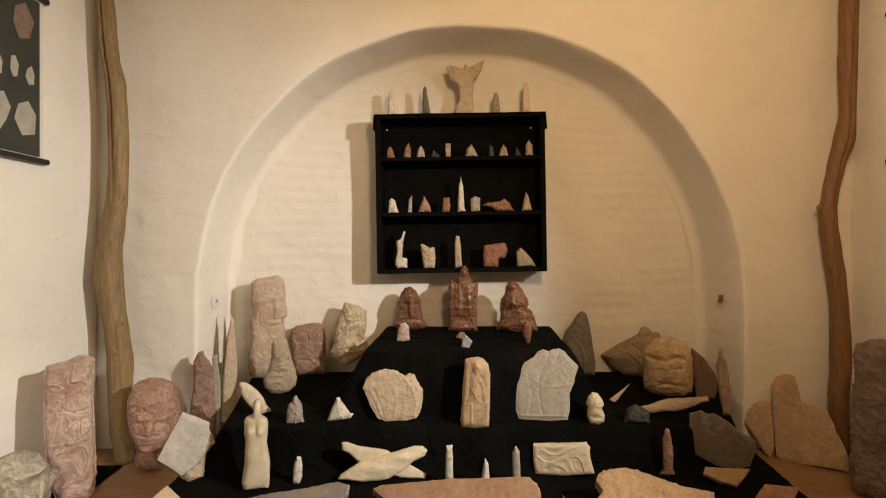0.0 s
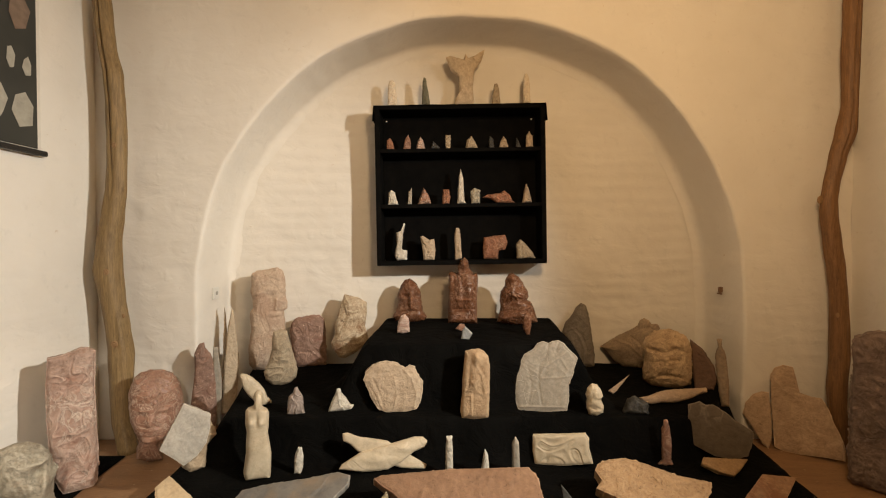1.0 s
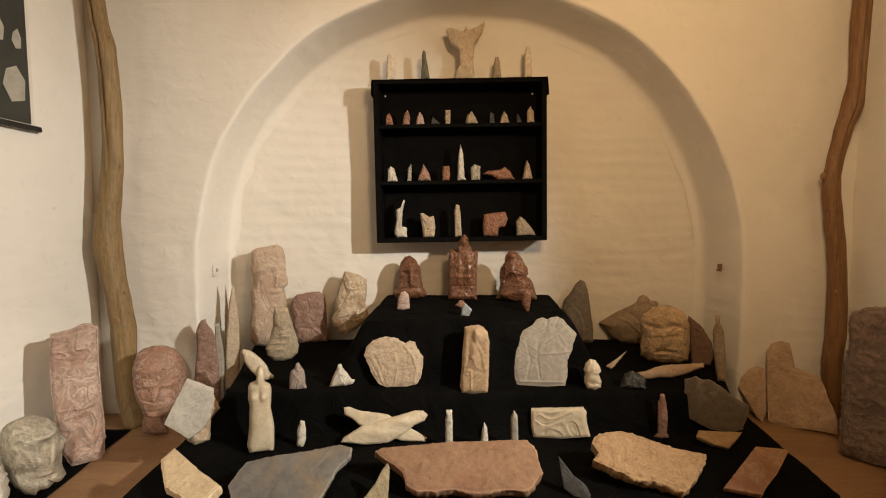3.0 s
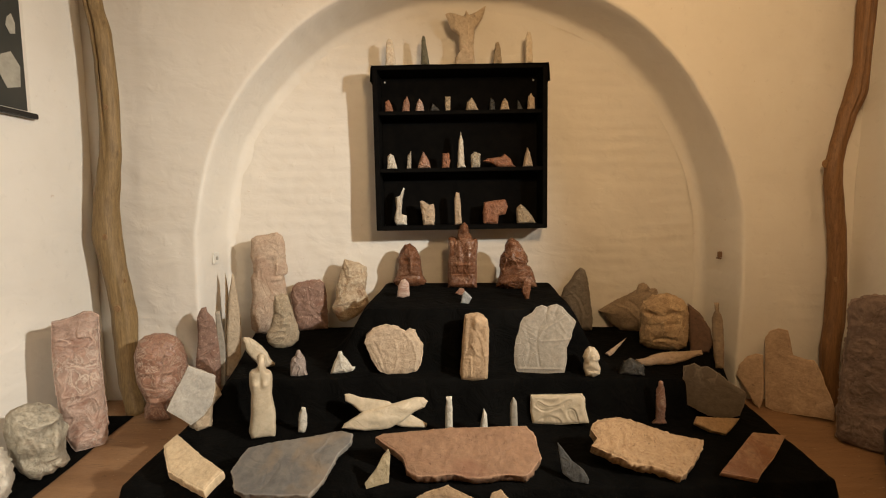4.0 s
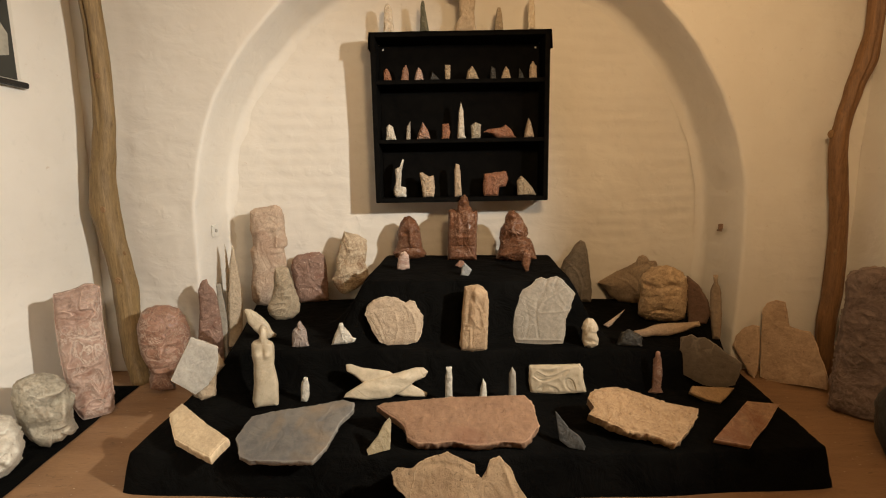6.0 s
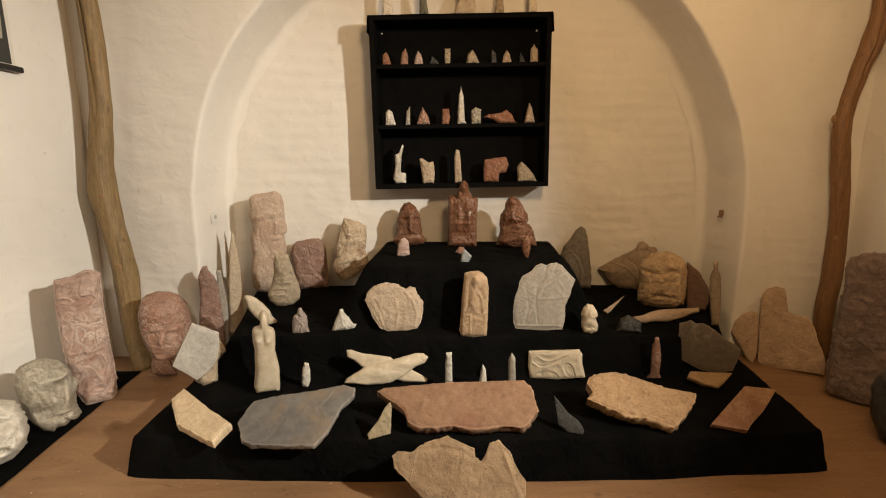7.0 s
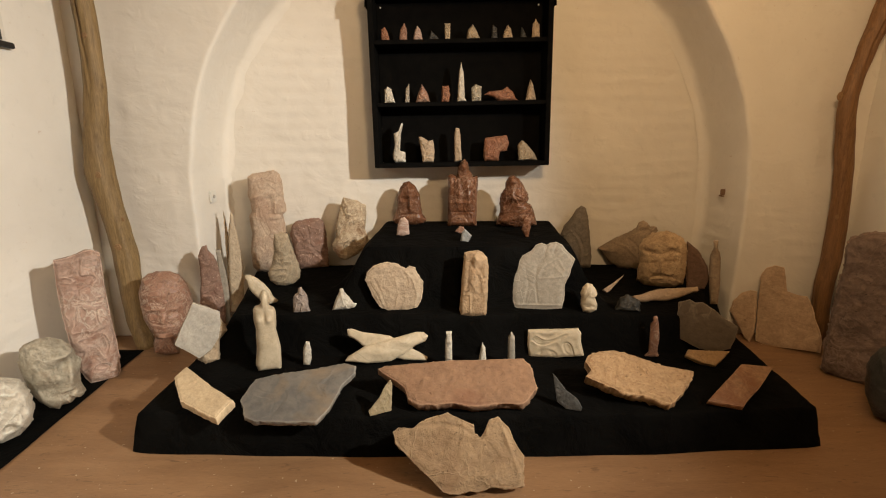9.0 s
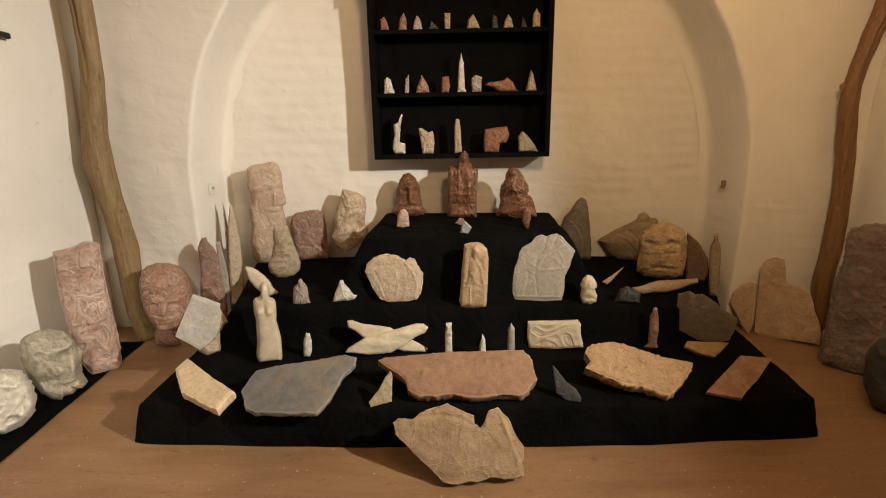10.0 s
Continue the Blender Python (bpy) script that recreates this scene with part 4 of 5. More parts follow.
stone("crouching_sculpture", "glossy brown-red stone pair of crouching figures", "sculpture", "top tier", REDGLOSS, (0.490, 2.954, 0.690), 0, -9, 14, 0.8, 0.4,
      [(-14.5, 1.7), (-13.4, 5.5), (-11.7, 11), (-12.2, 16.7), (-11.5, 22.3), (-9, 26.1), (-8.7, 29.9), (-6.6, 33.6), (-3.7, 34.7), (0, 32.6), (3.1, 28.1), (6.2, 22.6), (6.7, 18.9), (5.7, 17), (7.9, 15.9), (10.3, 11.4), (11.9, 5.7), (12.8, 2.3), (7.3, 1), (-2, 0), (-9.6, 0.6)], 0.6, [(-3.7, 32.1, 3.3, 2.9, 2.55), (-0.8, 22.4, 5.9, 3.7, 2.04), (-4.2, 14.9, 7.4, 3.0, -1.36), (3.2, 11.4, 5.2, 4.4, 2.04), (-7.6, 5.5, 5.2, 2.2, 1.7)],
      strokes=[(1, 0.5, [(-10.4, 24.7), (-4.4, 20.8), (3.3, 19.4)]), (1, 0.5, [(-11.2, 13.2), (-2.5, 15.6), (7.8, 13.6)]), (0.9, -0.45, [(-11.5, 9.4), (-2.3, 11.1), (9.4, 9.1)]), (1, 0.45, [(-13.3, 5.2), (-4.1, 7.3), (10.2, 6.9)]), (0.9, -0.4, [(-7.5, 28.1), (-2, 26.7), (2.3, 26)]), (0.8, 0.4, [(-4.7, 32.2), (-2.1, 30.4)])])
stone("figurine", "small pink and white striped stone figurine", "figurine", "small figurines", STRIPED, (-0.241, 2.722, 0.690), 0, 5, 4, 0.6, 0.3,
      [(-3.7, 0.8), (-2.9, 7), (-1.1, 11), (1.3, 12), (3.6, 9.3), (4.1, 1.3), (-0, 0)], 0.15)
stone("figurine", "small pink stone chip carving", "figurine", "small figurines", REDPINK, (0.111, 2.805, 0.690), 0, -2, 3, 0.6, 0.4,
      [(-3.5, 1.4), (-0.7, 4.6), (2.1, 4.3), (2.8, 1.1), (0, 0)], 0.15)
stone("figurine", "small blue-grey stone bird carving", "figurine", "small figurines", BLUEGREY, (0.130, 2.554, 0.690), 0, -3, 3, 0.3, 0.3,
      [(-2.9, 0.6), (-2, 5.5), (-0.4, 7.5), (3.5, 3.9), (1.6, 0)], 0.15)
stone("figurine", "small glossy red stone figurine", "figurine", "small figurines", REDGLOSS, (0.502, 2.675, 0.690), 0, -11, 3, 0.7, 0.4,
      [(-2.8, 11.8), (-0.6, 13.5), (2.2, 10.9), (1.5, 4.1), (1, 0.7), (-0.7, 0), (-3.2, 4.7)], 0.15)
stone("standing_stone", "dark grey stone with a rounded tall peak by the niche wall", "sculpture", "", DARKSTONE, (1.007, 3.118, 0.362), 4, -18, 10, 0.6, 0.5,
      [(-18.6, 23.9), (-16.6, 31), (-12.1, 36.5), (-9.3, 42.3), (-5.7, 45.6), (-2.5, 43.7), (-0.6, 37), (0.7, 27.8), (2.4, 17.8), (3.6, 9.8), (3.3, 1.6), (-6.3, -0), (-12.6, 8.6), (-17, 15.8)], 0.12, [(-10.9, 16.2, 5.7, 8.2, 2.04)],
      strokes=[(1, 0.7, [(-17.3, 24.3), (-11.6, 27.9), (-6.7, 23.3), (-3.1, 13.9), (-3.3, 2.4)]), (0.8, -0.45, [(-14.6, 25.3), (-8.9, 27.2), (-4.3, 21.9), (-0.7, 12)])])
stone("carved_bird", "grey-brown stone carved as a resting bird", "sculpture", "", DARKTAN, (1.291, 3.126, 0.362), 3, -22, 14, 0.7, 0.5,
      [(-19.7, 13.4), (-15.2, 16.7), (-7.8, 21.9), (-0.5, 26.1), (4.8, 29.7), (6.3, 33.8), (9.2, 35.2), (12.2, 33.8), (13.8, 31.1), (17.4, 31.7), (19, 29), (17.8, 26.1), (13.3, 23.8), (12.1, 16), (9.3, 3.5), (6.9, 0), (-4.4, 0.1), (-11.2, 3.7), (-15.5, 9.6)], 0.15, [(-3.2, 15.9, 11.1, 5.6, 1.7), (10.1, 28.8, 4.6, 2.3, -1.36)],
      strokes=[(0.9, 0.45, [(-11.4, 20.2), (0.1, 17.1), (7.3, 9.6)]), (0.9, -0.4, [(-4.2, 24.8), (5, 19.9), (8.4, 13.7)]), (0.8, -0.4, [(8.4, 32.9), (9.9, 32.6)]), (0.8, -0.35, [(12.4, 28.4), (17.3, 28.7)])])
stone("head_sculpture", "rough tan stone head with cracked brow on black cloth", "sculpture", "", TANCRACK, (1.324, 2.647, 0.362), 0, -27, 20, 0.95, 0.9,
      [(-15.2, 9), (-14.4, 16.5), (-15.6, 23.6), (-13.4, 29.3), (-9.2, 32.9), (-3.7, 35.1), (2.5, 35), (7.3, 32.9), (10.3, 29.7), (11.6, 24.7), (11.7, 17.6), (12, 10.6), (11.3, 4.4), (7, 1.3), (-2.4, -0), (-10.6, 0.3), (-14.8, 3.5)], 0.3, [(-1.4, 20.0, 3.1, 5.5, 1.22), (-8.7, 23.6, 4.2, 2.1, -1.09), (5.1, 25.0, 4.1, 2.0, -1.09), (-0.3, 9.4, 7.6, 1.4, -0.82), (-2.3, 28.8, 11.7, 1.7, 0.68), (-7.8, 14.0, 4.2, 3.5, 0.54), (6.8, 15.6, 4.1, 3.4, 0.54)],
      strokes=[(0.9, -0.8, [(-10.8, 23.3), (-3.9, 22.6), (3.5, 25.1), (10.8, 22.8)]), (1.2, 0.5, [(-12, 26), (-4.2, 26.1), (3.2, 28.2), (10.5, 26.2)]), (0.8, -0.45, [(-8.1, 16.5), (-3.9, 18.1)]), (0.8, -0.45, [(1, 18.6), (5.8, 19.5)]), (1.2, 0.7, [(-1.5, 19.4), (-1.5, 12.3)]), (0.8, -0.55, [(-6.2, 8.2), (-0.7, 9.6), (4.9, 8.9)]), (1, -0.4, [(-12.8, 20.2), (-12.8, 11.3)])])
stone("stone_slab", "dark brown stone slab behind a carved head", "stone", "", DARKBROWN, (1.536, 2.641, 0.362), 6, -30, 5, 0.2, 0.4,
      [(-8.8, 30), (-1.9, 24.9), (3.6, 16), (5.6, 8.7), (3.7, 2.2), (-5.7, 0)], 0.15)
stone("figurine", "tall brown stone figure with a bottle-like neck by the niche wall", "figurine", "", DARKTAN, (1.622, 2.556, 0.300), 2, -32, 5, 0.7, 0.3,
      [(-6.9, 38.4), (-4.3, 38.7), (-4.2, 34), (-2.4, 30.2), (-1.4, 22.9), (-0.6, 12.7), (-0.3, 0.7), (-4.3, -0), (-6, 11.9), (-7.3, 22), (-7.5, 29.5), (-6.1, 33.8)], 0.15)
stone("stone_shard", "thin pinkish stone shard lying on black cloth", "stone", "", PALEPINK, (0.974, 2.586, 0.379), 40, -0, 2, 0.5, 0.3,
      [(-2.4, 1.8), (4.8, 6.5), (12.5, 11.7), (8.8, 8), (2.6, 1.8), (0, -0)], 0.15)
stone("reclining_figure", "long cream stone figure lying on black cloth", "figurine", "", CREAMPINK, (1.131, 2.401, 0.386), 30, -0, 4, 0.8, 0.3,
      [(-7.9, 3.5), (-2.4, 4.4), (2.6, 6.3), (9.1, 7.6), (15.5, 7.9), (23.4, 8.2), (29.9, 8.8), (30, 6.2), (26.1, 5.3), (19.3, 2.8), (11.2, 0.9), (3.3, 0.9), (-1.5, -0), (-5.2, 0.6)], 0.15)
stone("stone_chunk", "small black stone chunk on black cloth", "stone", "", BLACKSTONE, (0.978, 2.287, 0.362), 10, -23, 8, 0.6, 0.6,
      [(-7, 0), (-4.8, 7.1), (-0.9, 9.7), (2, 7.9), (5.4, 6.9), (5.7, 1.2), (-0, 0.1)], 0.15)
stone("figurine", "small grey-pink seated stone figurine", "figurine", "small figurines", GREYPINK, (-0.748, 2.293, 0.362), 0, 18, 5, 0.7, 0.3,
      [(-3.8, 7.5), (-2.9, 10.1), (-1.2, 11.1), (-0.5, 13.8), (0.9, 14.3), (1.7, 12.4), (3.6, 9.4), (3.9, 3.5), (4.7, 0.3), (0.1, -0), (-4.1, 0.8)], 0.5)
stone("figurine", "small white stone seated figurine with a wide base", "figurine", "small figurines", WHITE, (-0.542, 2.335, 0.362), 0, 13, 5, 0.7, 0.3,
      [(-5, 0.3), (-3.1, 5.7), (-1.2, 9.6), (-0.6, 11.8), (1.2, 11.9), (1.7, 9.7), (3.7, 7.4), (6.3, 3.4), (8.4, 3.2), (7.4, 0.8), (2.1, -0)], 0.3)
stone("relief_disc", "round cream stone disc with carved relief lines", "sculpture", "", CREAM, (-0.237, 2.328, 0.362), 12, 6, 5, 0.15, 0.7,
      [(-16.1, 21.6), (-13.1, 24.5), (-8.5, 26.2), (-4, 26.3), (0.5, 25.3), (4.4, 22.7), (6.8, 24.2), (9.5, 23.2), (10.4, 20.1), (13.9, 15.4), (13.2, 10.9), (11.9, 4.8), (10, 1.8), (2.9, -0), (-4.6, -0), (-10, 2.6), (-12.9, 7.3), (-15.7, 13.4), (-17.4, 17.4)], 0.1,
      strokes=[(0.7, 0.4, [(-4, 25.8), (2.5, 23.4), (7.8, 17.2), (10.1, 9.6), (9, 2.6)]), (0.6, -0.3, [(-14.7, 15), (-11, 8.8), (-8.2, 1.8)]), (0.6, -0.3, [(-12.6, 17.9), (-8.9, 10.2), (-6.4, 2)]), (0.7, 0.3, [(-1.2, 17.5), (0.1, 9.9), (-1.6, 2.4)]), (0.8, -0.3, [(-15.6, 18), (-11.6, 20.3), (-4.8, 20.6)]), (1.2, 0.25, [(-13.1, 22.4), (-7.1, 23.7)])])
stone("relief_slab", "upright tan sandstone slab with a carved figure", "sculpture", "", SAND, (0.167, 2.242, 0.362), 8, -4, 6, 0.3, 0.3,
      [(-5.9, 33.2), (-2.1, 34.2), (1.1, 34.5), (3.7, 33.1), (5.8, 31.1), (6.7, 25.8), (6.5, 19.9), (6.3, 11.1), (6.1, 3.7), (5.6, 0.8), (-1.7, -0), (-7.3, 0.5), (-8.2, 3.4), (-7.4, 12.3), (-7.2, 19.7), (-6.4, 27.1)], 0.1, [(0.2, 29.9, 2.0, 2.3, 1.7), (-0.9, 19.6, 2.6, 5.9, 1.19), (2.7, 13.8, 1.8, 7.4, -0.68)],
      strokes=[(1.2, 0.5, [(-0.1, 31.7), (0.8, 30.5)]), (0.9, 0.4, [(-1.2, 28.7), (2.4, 22.4), (4.2, 12.8)]), (0.7, -0.3, [(-3.5, 25.8), (-4, 17), (-5.4, 11.7)]), (0.8, 0.35, [(-2.2, 18.5), (0.1, 14.2), (3.1, 11.9)]), (0.6, 0.4, [(-6.8, 11.7), (-2.7, 11.7), (-2.4, 2.3)]), (0.7, -0.25, [(1.2, 25.9), (4.7, 20.1)])])
stone("relief_slab", "pale grey stone slab with a scalloped top and carved lines", "sculpture", "", PALEGREY, (0.509, 2.335, 0.362), 10, -12, 4, 0.08, 0.3,
      [(-14.9, 13.1), (-14.7, 17.7), (-12.7, 21.5), (-11.1, 25.6), (-9.1, 29.4), (-4.7, 32), (-2.4, 35.2), (0.5, 36.5), (3.5, 35.4), (5.5, 36.7), (8.4, 37.2), (11.4, 35.8), (13.8, 32.9), (16.5, 30.6), (18.3, 28.6), (16.8, 24), (15.8, 19.5), (13.7, 14.8), (13.9, 8.8), (12.7, 1.8), (-0.5, 0.2), (-11.9, 0), (-13.3, 3.9), (-14.7, 8.5)], 0.12,
      strokes=[(0.7, -0.3, [(3.5, 35.2), (2.5, 30.6), (-0.9, 28)]), (0.7, -0.3, [(8.7, 36.3), (7.2, 31.4)]), (0.6, 0.25, [(13.8, 32.9), (8.8, 28.2), (1.6, 23.3), (-1.1, 17.7)]), (0.6, -0.25, [(2.9, 29.4), (-1.3, 23.1), (-1.6, 14), (-0, 4.4)]), (0.5, 0.25, [(0.3, 17.5), (9.1, 18.3), (15.2, 19.5)]), (0.6, -0.2, [(-7.3, 22.8), (-5.2, 13.8), (-6.6, 3.9)]), (0.6, 0.2, [(10.2, 27.3), (13.3, 22.4), (9.3, 14.7)]), (0.5, 0.3, [(-11.4, 2.4), (11.7, 3.7)])])
stone("head_sculpture", "small cream stone head on black cloth", "figurine", "small figurines", CREAMSMOOTH, (0.767, 2.267, 0.362), 0, -19, 6, 0.8, 0.25,
      [(-5.2, 10.6), (-4.3, 14.1), (-2.1, 16.2), (0.4, 15.8), (2.6, 13), (3.3, 10.3), (2.2, 8.9), (3.6, 5.4), (3.5, 2.2), (0.2, -0), (-3.5, 0.5), (-4.9, 4.4), (-4.5, 8.2)], 0.2, [(-0.6, 4.5, 3.0, 0.8, -0.6)])
stone("torso_figure", "cream alabaster standing torso on a square foot", "sculpture", "", CREAMSMOOTH, (-0.843, 2.031, 0.160), 2, 23, 8, 0.42, 0.06,
      [(-4.1, 31.3), (-3.3, 32.6), (-1.1, 33.1), (-0.3, 34.3), (-0.4, 37), (0.2, 39.1), (1.4, 39.8), (2.6, 38.8), (3, 36.6), (2.7, 33.9), (3.3, 32.4), (5.3, 31.1), (5.9, 29.3), (5.7, 24.1), (5.3, 20.8), (6.1, 15.7), (6.7, 11.4), (6.5, 3), (6.1, 0), (1.1, 0.5), (-4.3, 0.8), (-5.2, 4), (-4.1, 12), (-4, 17.5), (-3.6, 22.3), (-4.3, 26.2)], 0, [(-2.1, 27.1, 1.6, 1.6, 0.85), (2.2, 26.5, 1.6, 1.6, 0.85), (-0.6, 15.4, 3.3, 3.8, 0.68), (0.5, 28.1, 0.7, 2.2, -0.85)], extra=[([(3.4, 37.3), (3.1, 38.9), (2.4, 40.1), (1.3, 40.5), (0.3, 40.1), (-0.5, 38.9), (-0.8, 37.3), (-0.5, 35.7), (0.2, 34.5), (1.3, 34.1), (2.4, 34.5), (3.1, 35.7)], 4.5, 0.95, -1.8)])
stone("fish_figure", "cream alabaster fish-shaped carving standing behind a torso", "sculpture", "", CREAMSMOOTH, (-0.979, 2.403, 0.362), 8, 22, 4, 0.5, 0.06,
      [(-9.4, 17.6), (-8.5, 18.8), (-6, 18.2), (-3.2, 16.3), (0.3, 12.8), (3.1, 8.8), (4.3, 5.2), (6.6, 2.7), (6.2, 1.5), (1.2, 0.9), (-1.6, 3.1), (-4.8, 6.6), (-7.5, 10.7), (-8.4, 14.5)], 0.15)
stone("figurine", "tiny white stone figurine on black cloth", "figurine", "small figurines", WHITE, (-0.672, 2.097, 0.160), 0, 18, 3, 0.7, 0.3,
      [(-2.1, 0.8), (-1.5, 8.9), (-0.1, 12.9), (1.7, 12.4), (2.2, 8.3), (2.1, 3.2), (0.8, 0)], 0.15)
stone("figurine", "slim white stone figurine with a grooved head", "figurine", "small figurines", WHITE, (0.027, 2.068, 0.160), 0, -1, 3, 0.6, 0.15,
      [(-1.7, 0.3), (-1.6, 14.1), (-1.1, 17.1), (-1.4, 19.1), (1.6, 19.2), (1.4, 17.1), (1.7, 14.1), (1.9, 0)], 0.15)
stone("figurine", "tiny white stone twisted figurine", "figurine", "small figurines", WHITE, (0.191, 2.066, 0.160), 0, -5, 3, 0.6, 0.3,
      [(-2.2, 0.1), (-1.2, 7.4), (0, 13.4), (1.5, 10.2), (2.2, 0)], 0.15)
stone("figurine", "small grey-white stone figurine with a domed top", "figurine", "small figurines", PALEGREY, (0.337, 2.077, 0.160), 0, -9, 3, 0.6, 0.15,
      [(-1.9, 0), (-2.1, 15), (-0.6, 18.4), (1.1, 16.1), (1.9, 0.3)], 0.15)
stone("crossed_pair_carving", "pair of cream stone figures lying crossed in one carving", "sculpture", "", CREAMSMOOTH, (-0.324, 2.095, 0.175), 22, 9, 4, 0.35, 0.15,
      [(-15.9, 2.3), (-14.5, 4.4), (-6, 9), (9.5, 12.1), (19.7, 14.3), (24, 14), (26.2, 11.9), (24.3, 9.2), (19.3, 7.5), (13.4, 3.5), (6.2, 0.6), (-5, 0.4)], 0.15, [(0.8, 5.8, 8.5, 2.4, 1.02), (13.7, 9.3, 5.7, 1.8, 0.85)], extra=[([(-14.6, 17.9), (-12.1, 18.0), (-7.2, 16.0), (6.7, 13.2), (15.0, 7.8), (25.3, 1.5), (24.6, -0.4), (13.2, 0.7), (-2.0, 6.5), (-7.4, 9.4), (-10.6, 12.4), (-14.2, 14.5)], 3, 0.35, -1.5)])
stone("relief_tablet", "oblong white stone panel with a carved relief", "sculpture", "", CREAMSMOOTH, (0.579, 2.160, 0.160), 8, -15, 4, 0.15, 0.25,
      [(-15, 13.7), (9.9, 16.9), (11.4, 14.7), (11.4, 10.3), (13.4, 3.5), (0, 1), (-13.7, 0), (-15.1, 5.9)], 0.38)
stone("figurine", "slim brown-red stone figurine on a square foot", "figurine", "small figurines", REDPINK, (1.086, 2.167, 0.160), 0, -27, 3, 0.6, 0.25,
      [(-2.7, 21.9), (-1.7, 22.7), (-0.7, 22.3), (-0.5, 20.5), (0.1, 18.8), (1, 11.4), (0.8, 3.6), (1.8, 1.4), (-1.8, -0), (-5.2, 0.1), (-3.3, 2.7), (-3.5, 8.9), (-3.7, 17.5), (-2.8, 19.8)], 0.15)
stone("slate_slab", "dark brown translucent slate slab propped on a tan stone", "stone slab", "", DARKSLATE, (1.343, 2.150, 0.190), 12, -32, 2, 0.03, 0.3,
      [(-16.1, 24.1), (-11.1, 26.4), (-8.4, 25.2), (-5.2, 26), (0, 23.2), (4, 20.3), (9, 17.9), (11.5, 16.4), (10.8, 11.2), (9.1, 5.2), (4.5, 2.7), (-4.1, 2.1), (-10.7, 4.4), (-15.6, 6.3), (-16.5, 10.3), (-15.8, 15.8)], 0.03)
stone("sandstone_block", "small tan sandstone block under a slate slab", "stone", "", TANFLAT, (1.302, 2.051, 0.185), 55, -0, 3, 0.1, 0.3,
      [(-9.9, 5.6), (-7.4, 8.7), (12.9, 7.7), (8.5, 4), (2.8, -0), (-3.6, 1.5)], 0.15)
stone("stone_slab", "pale yellow flat stone slab lying on black cloth", "stone slab", "slabs on the cloth", YELLOW, (-0.881, 1.591, 0.208), 72, 0, 5, 0.02, 0.6,
      [(-26.5, 21.1), (-24.4, 27.4), (-17.2, 22.4), (-8.4, 16), (3.4, 8.8), (1.5, 4.9), (-0, 0), (-10.4, 4.9), (-18, 8.6), (-22.2, 14.9)], 0.15)
stone("slate_slab", "large blue-grey slate slab lying on black cloth", "stone slab", "slabs on the cloth", SLATE, (-0.614, 1.593, 0.188), 68, 0, 3, 0.02, 0.6,
      [(-21.3, 10.3), (-18.6, 20.9), (-7.8, 23.9), (6.3, 26.4), (18.1, 29.5), (23.1, 27.9), (23.4, 23.8), (18.9, 17.8), (17.6, 12.1), (15.9, 6.6), (13.7, 2.7), (11.7, -0.1), (-12.2, 0.3), (-16.7, 2.4), (-18.6, 6.5)], 0.15)
stone("stone_slab", "large pink flat stone slab propped on black cloth", "stone slab", "slabs on the cloth", PINKSLAB, (0.106, 1.665, 0.209), 62, -0, 5.5, 0.02, 0.8,
      [(-39.1, 17.9), (-36.1, 19.4), (-6.4, 22.2), (24.8, 23.2), (27.8, 18.2), (28.8, 8.4), (24.5, 3.2), (21.8, 0.9), (11.5, 1.2), (2.3, -0), (-6.8, 1.5), (-13.7, 0.8), (-20.6, 0.8), (-24.9, 3.4), (-26.8, 8.7), (-30.6, 12), (-34.4, 14.2)], 0.1)
stone("stone_shard", "small thin yellow-brown stone shard on black cloth", "stone", "", YELLOWBROWN, (-0.272, 1.663, 0.165), 25, 9, 1.2, 0.03, 0.2,
      [(6.4, 13.7), (7.2, 11.9), (6.3, 1.6), (-2.3, 0.2), (-2.9, 2.2), (1.4, 6.7), (3.9, 11)], 0.15)
stone("slate_shard", "small pointed dark slate shard on black cloth", "stone", "", BLACKSTONE, (0.539, 1.689, 0.165), 25, -18, 1.2, 0.05, 0.2,
      [(-9.8, 13.9), (-7.8, 12.1), (-4, 8), (0.7, 5.3), (2.7, 2.2), (2.4, 0.6), (-3.4, 0.6), (-7.3, 2.9)], 0.15)
stone("stone_slab", "orange-tan rough-edged limestone slab on black cloth", "stone slab", "slabs on the cloth", ORANGE, (0.922, 1.674, 0.209), 64, -0, 5.5, 0.04, 1.1,
      [(-29.4, 21.8), (-27.2, 24.9), (-21.5, 27.1), (-14.9, 27.7), (-6.9, 24.8), (3.7, 19.3), (16.3, 16.2), (13.5, 11.9), (7.5, 5.5), (3.2, 2.3), (0, 0), (-8.9, 4.3), (-17.7, 5.9), (-25.9, 10.6), (-31.4, 13.5), (-27.9, 17)], 0.15)
stone("stone_slab", "small brown stained sandstone slab on black cloth", "stone slab", "slabs on the cloth", BROWNSLAB, (1.172, 1.682, 0.187), 66, -0, 3, 0.02, 0.25,
      [(-7.6, 3.5), (16.2, 22.2), (29.4, 20.6), (18.8, 11), (8.8, 3.5), (5.6, 0.5), (-1.3, 2.1)], 0.15)
